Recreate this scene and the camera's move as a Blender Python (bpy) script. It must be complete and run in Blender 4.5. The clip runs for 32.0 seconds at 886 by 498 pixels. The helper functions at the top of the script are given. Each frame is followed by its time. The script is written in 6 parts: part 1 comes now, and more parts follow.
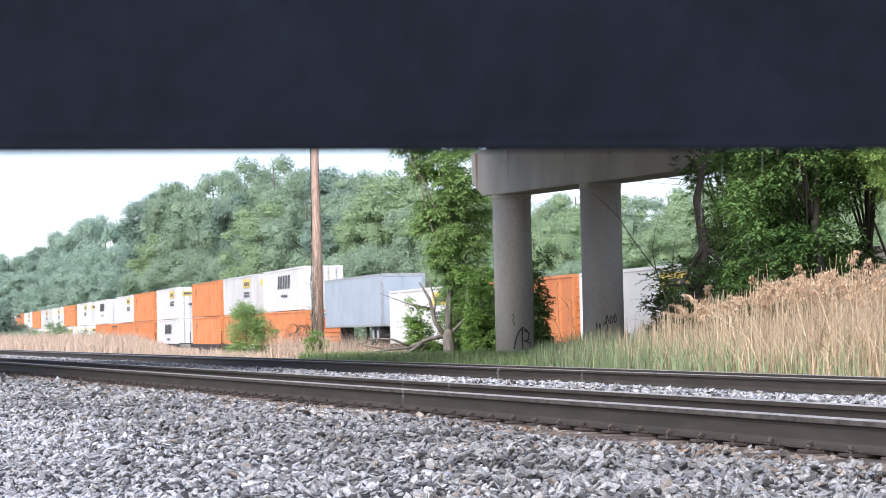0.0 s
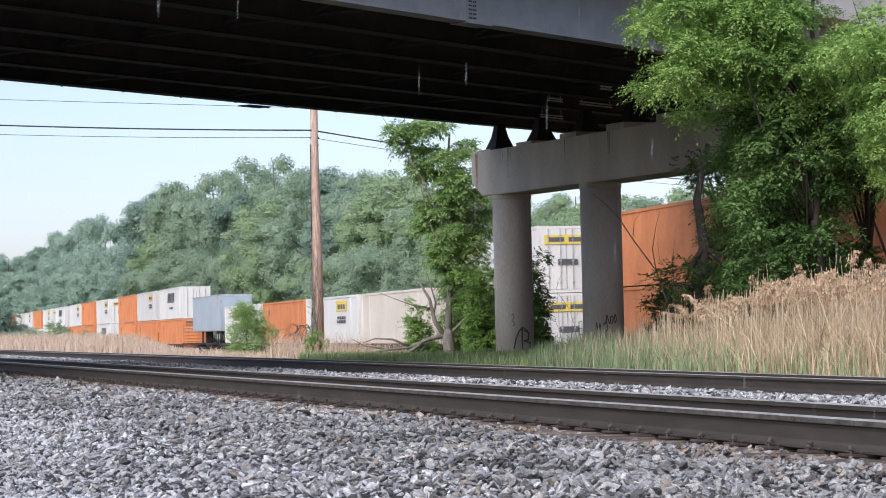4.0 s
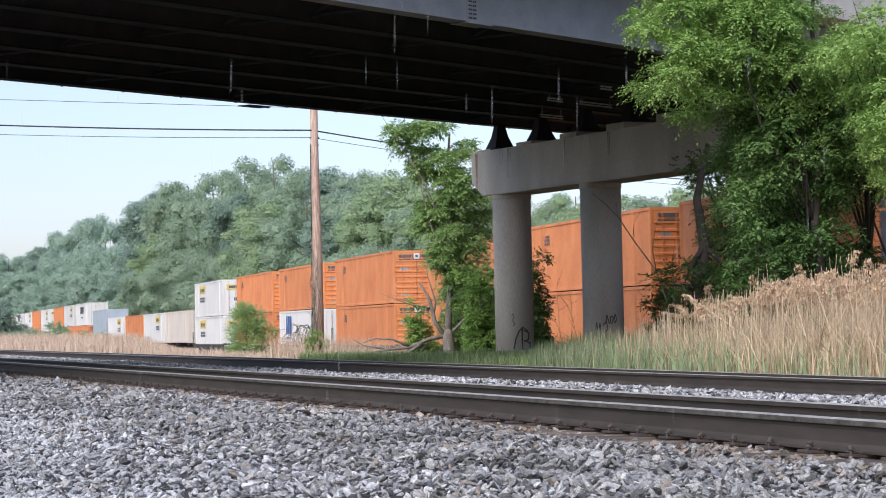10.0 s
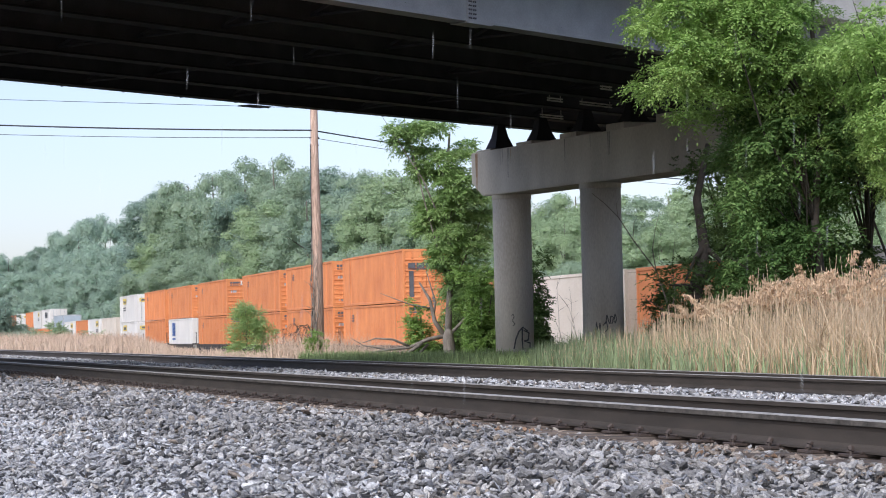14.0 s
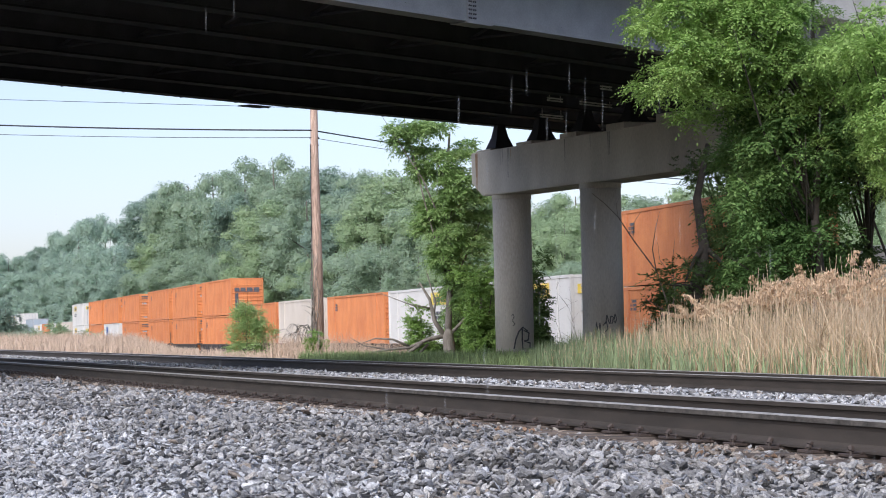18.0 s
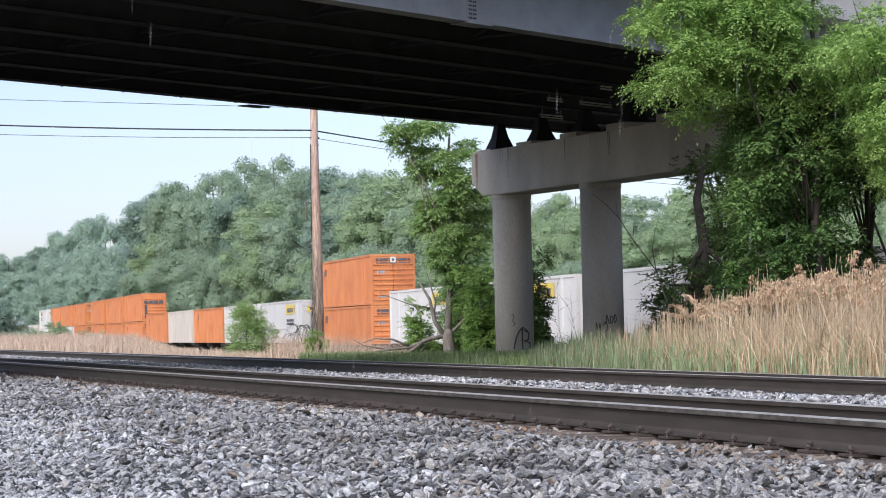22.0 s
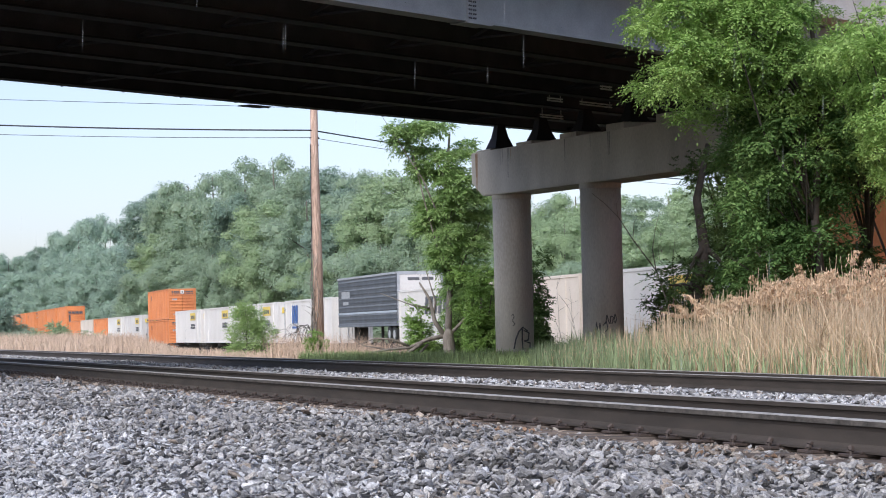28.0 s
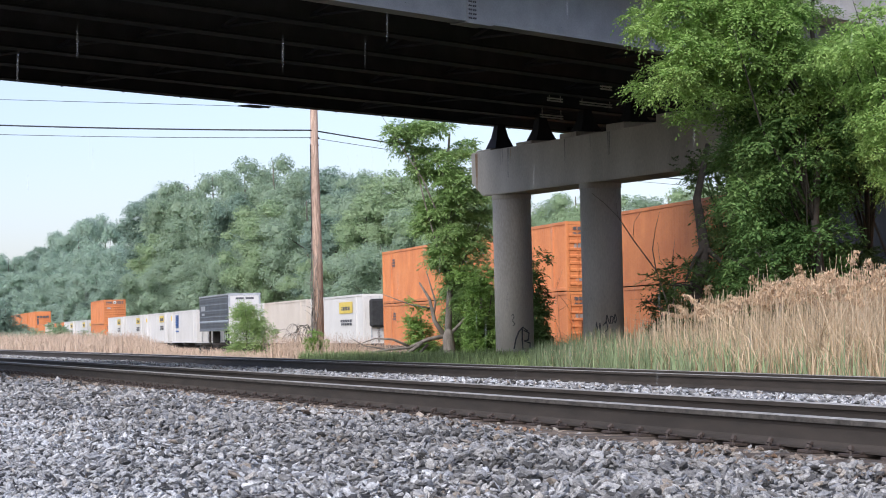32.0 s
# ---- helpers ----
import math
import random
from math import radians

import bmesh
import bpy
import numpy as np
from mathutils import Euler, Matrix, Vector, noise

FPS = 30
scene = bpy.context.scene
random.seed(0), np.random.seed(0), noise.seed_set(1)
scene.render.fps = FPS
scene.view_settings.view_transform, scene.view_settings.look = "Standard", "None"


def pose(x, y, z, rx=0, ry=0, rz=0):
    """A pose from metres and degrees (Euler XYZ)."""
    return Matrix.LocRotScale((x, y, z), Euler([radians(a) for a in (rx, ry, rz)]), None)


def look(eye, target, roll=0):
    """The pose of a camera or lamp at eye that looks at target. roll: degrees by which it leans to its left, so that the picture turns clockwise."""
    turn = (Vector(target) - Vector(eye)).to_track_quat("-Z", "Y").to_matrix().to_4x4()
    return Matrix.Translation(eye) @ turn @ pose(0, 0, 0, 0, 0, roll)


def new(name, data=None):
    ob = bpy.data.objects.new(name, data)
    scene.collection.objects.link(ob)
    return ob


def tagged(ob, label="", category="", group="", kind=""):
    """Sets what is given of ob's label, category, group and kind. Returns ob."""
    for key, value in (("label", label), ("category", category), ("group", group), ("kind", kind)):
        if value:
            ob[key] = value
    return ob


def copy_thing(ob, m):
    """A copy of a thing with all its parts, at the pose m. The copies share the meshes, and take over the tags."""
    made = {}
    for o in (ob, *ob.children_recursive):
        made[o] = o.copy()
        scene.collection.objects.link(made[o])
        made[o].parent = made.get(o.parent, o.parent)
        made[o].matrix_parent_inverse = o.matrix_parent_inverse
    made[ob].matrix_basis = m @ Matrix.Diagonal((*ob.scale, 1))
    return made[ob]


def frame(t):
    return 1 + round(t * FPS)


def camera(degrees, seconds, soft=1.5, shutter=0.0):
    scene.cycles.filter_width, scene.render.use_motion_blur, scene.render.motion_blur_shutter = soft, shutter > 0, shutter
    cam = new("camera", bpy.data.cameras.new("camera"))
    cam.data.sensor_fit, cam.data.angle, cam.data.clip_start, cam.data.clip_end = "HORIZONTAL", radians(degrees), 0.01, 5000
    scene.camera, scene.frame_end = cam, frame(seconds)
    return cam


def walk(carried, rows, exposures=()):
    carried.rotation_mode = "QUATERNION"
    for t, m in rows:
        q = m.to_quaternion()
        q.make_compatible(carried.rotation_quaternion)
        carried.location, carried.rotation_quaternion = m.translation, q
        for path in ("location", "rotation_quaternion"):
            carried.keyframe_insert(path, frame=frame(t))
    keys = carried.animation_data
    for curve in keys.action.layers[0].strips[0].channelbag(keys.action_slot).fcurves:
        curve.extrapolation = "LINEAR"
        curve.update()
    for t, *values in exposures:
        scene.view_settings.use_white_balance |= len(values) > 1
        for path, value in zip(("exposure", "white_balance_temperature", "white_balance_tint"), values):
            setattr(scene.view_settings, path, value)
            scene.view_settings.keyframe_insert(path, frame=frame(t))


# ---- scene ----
# The camera stands still on the near side of the line, low over the stone.
EYE = (0.0, 0.0, 2.2)
cam = camera(21.4, 32.0, soft=1.0, shutter=0.4)
STAND = look(EYE, (0.0, 1000.0, 2.2 + 1000.0 * 133.0 / 4150.0), -1.3)
walk(cam, [(0, STAND), (32, STAND)],
     exposures=[(0, 1.32, 6080, 10), (0.3, 1.3, 6080, 10), (1.0, 1.19, 6080, 10), (1.6, 1.06, 6080, 10), (2.4, 0.93, 6080, 10), (32, 0.93, 6080, 10)])

# ---- light: an overcast, rainy noon ----
world = bpy.data.worlds.new("overcast")
scene.world = world
world.use_nodes = True
SUN_UP, SUN_TURN = 38.0, 208.0
wn, wl = world.node_tree.nodes, world.node_tree.links
sky = wn.new("ShaderNodeTexSky")
sky.sky_type = 'NISHITA'
sky.sun_disc = False
sky.sun_elevation = radians(SUN_UP)
sky.sun_rotation = radians(SUN_TURN)
sky.air_density = 1.0
sky.dust_density = 1.0
sky.ozone_density = 1.5
wn["Background"].inputs["Strength"].default_value = 0.085
pale = wn.new("ShaderNodeHueSaturation")        # cloud takes most of the blue
pale.inputs["Saturation"].default_value = 0.78
wl.new(sky.outputs[0], pale.inputs["Color"])
cloud = wn.new("ShaderNodeMixRGB")               # thin rain cloud, a touch violet
cloud.blend_type = 'MULTIPLY'
cloud.inputs["Fac"].default_value = 1.0
cloud.inputs["Color2"].default_value = (0.985, 0.955, 1.075, 1)
wl.new(pale.outputs[0], cloud.inputs["Color1"])
wl.new(cloud.outputs[0], wn["Background"].inputs["Color"])
sun_data = bpy.data.lights.new("sun", 'SUN')
sun_data.energy = 2.0
sun_data.angle = radians(60)
sun_data.color = (1.0, 0.945, 0.87)
sun = new("sun", sun_data)
sun.matrix_basis = look((0, 0, 60), (60 * math.sin(radians(SUN_TURN)) * -1.0, 60 * math.cos(radians(SUN_TURN)) * -1.0, 60 - 60 * math.tan(radians(SUN_UP))))


# ---- materials ----
def mat(name, c1, c2, rough=0.8, scale=4.0, fine=40.0, bump=0.2, metal=0.0, wobble=0.0, stretch=(1, 1, 1), spec=0.5, drift=0.0):
    """Two colours mixed by coarse and fine noise, with relief; wobble: how far single pieces differ in brightness."""
    m = bpy.data.materials.new(name)
    m.use_nodes = True
    n, l = m.node_tree.nodes, m.node_tree.links
    b = n["Principled BSDF"]
    b.inputs["Roughness"].default_value = rough
    b.inputs["Metallic"].default_value = metal
    b.inputs["Specular IOR Level"].default_value = spec
    tc, mp = n.new("ShaderNodeTexCoord"), n.new("ShaderNodeMapping")
    mp.inputs["Scale"].default_value = stretch
    l.new(tc.outputs["Object"], mp.inputs["Vector"])
    big, small = n.new("ShaderNodeTexNoise"), n.new("ShaderNodeTexNoise")
    big.inputs["Scale"].default_value, big.inputs["Detail"].default_value = scale, 5
    small.inputs["Scale"].default_value, small.inputs["Detail"].default_value = fine, 4
    l.new(mp.outputs[0], big.inputs["Vector"])
    l.new(mp.outputs[0], small.inputs["Vector"])
    add = n.new("ShaderNodeMath")
    add.operation = 'MULTIPLY_ADD'
    l.new(small.outputs["Fac"], add.inputs[0])
    add.inputs[1].default_value = 0.45
    half = n.new("ShaderNodeMath")
    half.operation = 'MULTIPLY'
    half.inputs[1].default_value = 0.75
    l.new(big.outputs["Fac"], half.inputs[0])
    l.new(half.outputs[0], add.inputs[2])
    ramp = n.new("ShaderNodeValToRGB")
    ramp.color_ramp.elements[0].position, ramp.color_ramp.elements[1].position = 0.42, 0.78
    ramp.color_ramp.elements[0].color, ramp.color_ramp.elements[1].color = (*c1, 1), (*c2, 1)
    l.new(add.outputs[0], ramp.inputs[0])
    out = ramp.outputs[0]
    if wobble:
        info, isl = n.new("ShaderNodeObjectInfo"), n.new("ShaderNodeNewGeometry")
        s = n.new("ShaderNodeMath")
        s.operation = 'ADD'
        l.new(info.outputs["Random"], s.inputs[0])
        l.new(isl.outputs["Random Per Island"], s.inputs[1])
        fr = n.new("ShaderNodeMath")
        fr.operation = 'FRACT'
        l.new(s.outputs[0], fr.inputs[0])
        rng = n.new("ShaderNodeMapRange")
        rng.inputs["To Min"].default_value, rng.inputs["To Max"].default_value = 1 - wobble, 1 + wobble
        l.new(fr.outputs[0], rng.inputs["Value"])
        hsv = n.new("ShaderNodeHueSaturation")
        value = rng.outputs[0]
        if drift:
            # dustier and darker stretches, metres across
            wide = n.new("ShaderNodeTexNoise")
            wide.inputs["Scale"].default_value, wide.inputs["Detail"].default_value = 0.55, 3
            l.new(tc.outputs["Object"], wide.inputs["Vector"])
            span = n.new("ShaderNodeMapRange")
            span.inputs["From Min"].default_value, span.inputs["From Max"].default_value = 0.35, 0.65
            span.inputs["To Min"].default_value, span.inputs["To Max"].default_value = 1 - drift, 1 + drift
            l.new(wide.outputs["Fac"], span.inputs["Value"])
            both = n.new("ShaderNodeMath")
            both.operation = 'MULTIPLY'
            l.new(value, both.inputs[0])
            l.new(span.outputs[0], both.inputs[1])
            value = both.outputs[0]
        l.new(value, hsv.inputs["Value"])
        l.new(out, hsv.inputs["Color"])
        out = hsv.outputs[0]
    l.new(out, b.inputs["Base Color"])
    if bump:
        bp = n.new("ShaderNodeBump")
        bp.inputs["Strength"].default_value, bp.inputs["Distance"].default_value = bump, 0.02
        l.new(add.outputs[0], bp.inputs["Height"])
        l.new(bp.outputs[0], b.inputs["Normal"])
    return m


def stone_mat(name, tones):
    """Crushed rock: every stone takes one of the tones, with grain, pale worn faces and dusty stretches."""
    m = bpy.data.materials.new(name)
    m.use_nodes = True
    n, l = m.node_tree.nodes, m.node_tree.links
    b = n["Principled BSDF"]
    b.inputs["Roughness"].default_value = 0.72
    b.inputs["Specular IOR Level"].default_value = 0.3
    info, isl, tc = n.new("ShaderNodeObjectInfo"), n.new("ShaderNodeNewGeometry"), n.new("ShaderNodeTexCoord")
    s, fr = n.new("ShaderNodeMath"), n.new("ShaderNodeMath")
    s.operation, fr.operation = 'ADD', 'FRACT'
    l.new(info.outputs["Random"], s.inputs[0])
    l.new(isl.outputs["Random Per Island"], s.inputs[1])
    l.new(s.outputs[0], fr.inputs[0])
    ramp = n.new("ShaderNodeValToRGB")
    ramp.color_ramp.interpolation = 'CONSTANT'
    stops = (0.0, 0.10, 0.32, 0.52, 0.68, 0.87, 0.955)
    el = ramp.color_ramp.elements
    el[0].position, el[1].position = 0.0, stops[-1]
    for k in range(1, 6):
        el.new(stops[k])
    for k in range(7):
        el[k].color = (*tones[k], 1)
    l.new(fr.outputs[0], ramp.inputs[0])
    grain, wide = n.new("ShaderNodeTexNoise"), n.new("ShaderNodeTexNoise")
    grain.inputs["Scale"].default_value, grain.inputs["Detail"].default_value, grain.inputs["Roughness"].default_value = 80, 6, 0.75
    wide.inputs["Scale"].default_value, wide.inputs["Detail"].default_value = 0.5, 3
    l.new(tc.outputs["Object"], grain.inputs["Vector"])
    l.new(tc.outputs["Object"], wide.inputs["Vector"])
    a, w, both = n.new("ShaderNodeMapRange"), n.new("ShaderNodeMapRange"), n.new("ShaderNodeMath")
    for q, lo, hi, f0, f1 in ((a, 0.35, 1.6, 0.3, 0.7), (w, 0.86, 1.2, 0.35, 0.65)):
        q.inputs["From Min"].default_value, q.inputs["From Max"].default_value = f0, f1
        q.inputs["To Min"].default_value, q.inputs["To Max"].default_value = lo, hi
    l.new(grain.outputs["Fac"], a.inputs["Value"])
    l.new(wide.outputs["Fac"], w.inputs["Value"])
    both.operation = 'MULTIPLY'
    l.new(a.outputs[0], both.inputs[0])
    l.new(w.outputs[0], both.inputs[1])
    hsv = n.new("ShaderNodeHueSaturation")
    l.new(both.outputs[0], hsv.inputs["Value"])
    l.new(ramp.outputs[0], hsv.inputs["Color"])
    l.new(hsv.outputs[0], b.inputs["Base Color"])
    bp = n.new("ShaderNodeBump")
    bp.inputs["Strength"].default_value, bp.inputs["Distance"].default_value = 0.9, 0.012
    l.new(grain.outputs["Fac"], bp.inputs["Height"])
    l.new(bp.outputs[0], b.inputs["Normal"])
    return m


def leaf_mat(name, dark, light, pale, through_light=0.3, grain=0.5, gloss=0.3, patch=1.4):
    """Foliage: each leaf or clump takes its own tone between three greens, and lets some light through."""
    m = bpy.data.materials.new(name)
    m.use_nodes = True
    n, l = m.node_tree.nodes, m.node_tree.links
    b, o = n["Principled BSDF"], n["Material Output"]
    b.inputs["Roughness"].default_value = 0.55
    b.inputs["Specular IOR Level"].default_value = gloss
    g, tc, big = n.new("ShaderNodeNewGeometry"), n.new("ShaderNodeTexCoord"), n.new("ShaderNodeTexNoise")
    big.inputs["Scale"].default_value = 0.45
    big.inputs["Detail"].default_value = 3
    l.new(tc.outputs["Object"], big.inputs["Vector"])
    mix = n.new("ShaderNodeMath")
    mix.operation = 'MULTIPLY_ADD'
    l.new(g.outputs["Random Per Island"], mix.inputs[0])
    mix.inputs[1].default_value = grain
    sub = n.new("ShaderNodeMath")
    sub.operation = 'MULTIPLY_ADD'
    sub.inputs[1].default_value, sub.inputs[2].default_value = patch, 0.25 - patch / 2
    l.new(big.outputs["Fac"], sub.inputs[0])
    l.new(sub.outputs[0], mix.inputs[2])
    ramp = n.new("ShaderNodeValToRGB")
    ramp.color_ramp.elements[0].color, ramp.color_ramp.elements[1].color = (*dark, 1), (*pale, 1)
    ramp.color_ramp.elements.new(0.5).color = (*light, 1)
    l.new(mix.outputs[0], ramp.inputs[0])
    l.new(ramp.outputs[0], b.inputs["Base Color"])
    tr, mx = n.new("ShaderNodeBsdfTranslucent"), n.new("ShaderNodeMixShader")
    l.new(ramp.outputs[0], tr.inputs["Color"])
    mx.inputs[0].default_value = through_light
    l.new(b.outputs[0], mx.inputs[1])
    l.new(tr.outputs[0], mx.inputs[2])
    l.new(mx.outputs[0], o.inputs["Surface"])
    return m


M = {}
M["ground"] = mat("field_soil", (0.10, 0.085, 0.045), (0.16, 0.15, 0.075), 0.95, 0.3, 8, 0.5)
# bed coloured near black, so the gaps between stones look shaded
M["bed"] = mat("ballast_bed", (0.03, 0.027, 0.025), (0.085, 0.08, 0.075), 0.95, 14, 45, 0.9)
M["stone"] = stone_mat("wet_limestone", ((0.11, 0.105, 0.10), (0.23, 0.22, 0.21), (0.34, 0.325, 0.31), (0.29, 0.288, 0.293), (0.43, 0.412, 0.392), (0.53, 0.51, 0.49), (0.32, 0.27, 0.22)))
M["stone_dusty"] = stone_mat("dusty_limestone", ((0.28, 0.275, 0.275), (0.44, 0.432, 0.43), (0.54, 0.53, 0.527), (0.50, 0.50, 0.515), (0.62, 0.61, 0.605), (0.68, 0.67, 0.665), (0.50, 0.46, 0.42)))
M["stone_rusty"] = stone_mat("rust_stained_limestone", ((0.11, 0.085, 0.068), (0.22, 0.175, 0.14), (0.33, 0.26, 0.205), (0.27, 0.245, 0.22), (0.38, 0.32, 0.26), (0.48, 0.43, 0.37), (0.30, 0.19, 0.12)))
M["rail_side"] = mat("rusted_rail_web", (0.034, 0.027, 0.021), (0.066, 0.052, 0.041), 0.75, 2, 60, 0.25, stretch=(1, 1, 6))
M["rail_top"] = mat("polished_rail_head", (0.24, 0.225, 0.205), (0.52, 0.49, 0.455), 0.55, 8, 70, 0.1, metal=0.2)
M["rail_face"] = mat("scuffed_rail_head_side", (0.022, 0.018, 0.014), (0.125, 0.108, 0.092), 0.75, 9, 45, 0.3, stretch=(1, 1, 2))
M["tie"] = mat("weathered_tie", (0.07, 0.052, 0.04), (0.17, 0.135, 0.11), 0.9, 3, 60, 0.6, wobble=0.25, stretch=(1, 8, 8))
M["iron"] = mat("rusty_iron", (0.035, 0.026, 0.022), (0.10, 0.07, 0.055), 0.6, 8, 80, 0.4, wobble=0.2)
M["concrete"] = mat("pier_concrete", (0.40, 0.36, 0.30), (0.60, 0.55, 0.47), 0.85, 0.9, 25, 0.25, stretch=(1, 1, 0.35))
M["deck"] = mat("deck_concrete", (0.52, 0.485, 0.44), (0.68, 0.64, 0.585), 0.9, 1.2, 25, 0.3)
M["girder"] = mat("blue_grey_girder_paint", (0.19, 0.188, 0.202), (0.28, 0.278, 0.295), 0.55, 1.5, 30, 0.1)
# shade under the deck is put into these three darker colours
M["girder_dark"] = mat("shaded_girder_paint", (0.05, 0.049, 0.058), (0.085, 0.083, 0.096), 0.9, 1.5, 30, 0.1)
M["soffit"] = mat("shaded_deck_soffit", (0.035, 0.034, 0.04), (0.07, 0.068, 0.077), 0.95, 0.8, 20, 0.2)
M["soot"] = mat("shaded_black_flange", (0.012, 0.0115, 0.014), (0.026, 0.025, 0.03), 0.9, 1.5, 30, 0.1)
M["rust"] = mat("rust_stain", (0.27, 0.165, 0.09), (0.45, 0.35, 0.26), 0.9, 5, 40, 0.1)
M["stain"] = mat("water_stain", (0.20, 0.185, 0.165), (0.32, 0.30, 0.27), 0.9, 5, 40, 0.1)
M["orange"] = mat("orange_container_paint", (0.56, 0.18, 0.065), (0.75, 0.285, 0.10), 0.6, 0.9, 14, 0.05, wobble=0.10, stretch=(1, 1, 0.5))
M["white"] = mat("white_container_paint", (0.67, 0.635, 0.59), (0.80, 0.765, 0.72), 0.5, 0.5, 14, 0.05, wobble=0.05, stretch=(1, 1, 0.5))
M["grey"] = mat("grey_white_container_paint", (0.56, 0.535, 0.505), (0.70, 0.675, 0.64), 0.55, 0.6, 18, 0.05, wobble=0.05, stretch=(1, 1, 0.5))
M["beige"] = mat("beige_container_paint", (0.61, 0.52, 0.43), (0.75, 0.665, 0.57), 0.55, 0.6, 18, 0.05, wobble=0.04, stretch=(1, 1, 0.5))
M["bluegrey"] = mat("blue_grey_trailer_paint", (0.36, 0.41, 0.46), (0.47, 0.52, 0.57), 0.45, 0.6, 18, 0.05)
M["slate"] = mat("slate_trailer_rib", (0.12, 0.135, 0.155), (0.21, 0.225, 0.25), 0.5, 0.8, 18, 0.05)
M["darkgrey"] = mat("dark_grey_trailer_skin", (0.045, 0.052, 0.062), (0.10, 0.112, 0.128), 0.5, 0.8, 18, 0.05)
M["navy"] = mat("navy_container_paint", (0.02, 0.022, 0.035), (0.04, 0.042, 0.06), 0.55, 0.6, 18, 0.05)
M["yellow"] = mat("yellow_decal", (0.72, 0.52, 0.07), (0.82, 0.62, 0.13), 0.5, 2, 30, 0.0)
M["ink"] = mat("dark_lettering", (0.07, 0.07, 0.075), (0.13, 0.13, 0.14), 0.6, 2, 30, 0.0)
M["blue"] = mat("blue_decal", (0.03, 0.10, 0.34), (0.06, 0.16, 0.44), 0.5, 2, 30, 0.0)
M["steel"] = mat("dark_car_steel", (0.035, 0.03, 0.028), (0.085, 0.07, 0.06), 0.75, 1.5, 20, 0.15)
M["galv"] = mat("galvanised_steel", (0.42, 0.43, 0.44), (0.60, 0.61, 0.62), 0.45, 3, 30, 0.05, metal=0.6)
M["rubber"] = mat("tyre_rubber", (0.02, 0.02, 0.02), (0.045, 0.045, 0.045), 0.85, 6, 60, 0.2)
M["pole"] = mat("weathered_pole_wood", (0.25, 0.16, 0.112), (0.72, 0.51, 0.395), 0.9, 4, 22, 0.8, stretch=(6, 6, 0.5))
M["wire"] = mat("black_cable", (0.02, 0.02, 0.022), (0.04, 0.04, 0.045), 0.6, 3, 30, 0.0)
M["bark"] = mat("grey_bark", (0.09, 0.075, 0.06), (0.22, 0.19, 0.155), 0.95, 3, 25, 0.7, stretch=(3, 3, 0.7))
M["dead"] = mat("bleached_dead_wood", (0.16, 0.135, 0.11), (0.33, 0.29, 0.245), 0.9, 3, 25, 0.5, stretch=(3, 3, 0.7))
M["twig"] = mat("dark_twig", (0.05, 0.042, 0.036), (0.10, 0.085, 0.07), 0.95, 3, 25, 0.3)
M["straw"] = mat("dry_reed_straw", (0.52, 0.385, 0.24), (0.76, 0.61, 0.43), 0.9, 1.5, 30, 0.0, wobble=0.30)
M["plume"] = mat("reed_plume", (0.46, 0.31, 0.185), (0.68, 0.50, 0.34), 0.95, 2, 30, 0.0, wobble=0.25)
M["reed_green"] = mat("green_reed_blade", (0.165, 0.22, 0.10), (0.31, 0.375, 0.205), 0.7, 1.0, 20, 0.0, wobble=0.35)
M["grass"] = mat("meadow_grass", (0.21, 0.28, 0.105), (0.37, 0.46, 0.205), 0.8, 0.6, 20, 0.0, wobble=0.35)
M["hay"] = mat("dry_field_grass", (0.52, 0.375, 0.27), (0.68, 0.52, 0.395), 0.9, 0.3, 20, 0.0, wobble=0.25)
M["paint_black"] = mat("black_spray_paint", (0.035, 0.035, 0.04), (0.09, 0.09, 0.095), 0.7, 8, 50, 0.0)
M["cloth"] = mat("dark_nylon_cover", (0.007, 0.009, 0.014), (0.011, 0.014, 0.021), 0.95, 30, 200, 0.1, spec=0.1)
M["leaf_maple"] = leaf_mat("bright_leaf", (0.14, 0.245, 0.068), (0.32, 0.475, 0.14), (0.54, 0.70, 0.25), 0.42, 0.5, 0.1, 1.2)
# two darker greens hold the shade of lower crown and bridge
M["leaf_lower"] = leaf_mat("shaded_crown_leaf", (0.05, 0.105, 0.032), (0.125, 0.225, 0.07), (0.29, 0.43, 0.145), 0.3, 0.5, 0.12, 1.5)
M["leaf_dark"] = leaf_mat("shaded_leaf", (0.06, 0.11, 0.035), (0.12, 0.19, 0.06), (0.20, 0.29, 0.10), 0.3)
M["leaf_mid"] = leaf_mat("ash_leaf", (0.20, 0.31, 0.105), (0.36, 0.50, 0.19), (0.50, 0.63, 0.30), 0.45, 0.45, 0.15)
# base colours of the woods are paled and blued to carry haze
M["leaf_wood"] = leaf_mat("hazed_wood_leaf", (0.37, 0.465, 0.33), (0.45, 0.55, 0.40), (0.53, 0.625, 0.46), 0.5, 0.15, 0.05)
M["leaf_far"] = leaf_mat("hazed_far_leaf", (0.43, 0.54, 0.43), (0.485, 0.60, 0.49), (0.54, 0.65, 0.545), 0.5, 0.15, 0.05)
M["leaf_pine"] = leaf_mat("hazed_deep_leaf", (0.29, 0.39, 0.31), (0.355, 0.46, 0.37), (0.43, 0.53, 0.435), 0.4, 0.15, 0.05)
M["leaf_hazed"] = leaf_mat("hazed_light_leaf", (0.35, 0.455, 0.27), (0.44, 0.545, 0.335), (0.53, 0.63, 0.41), 0.4, 0.15, 0.05)
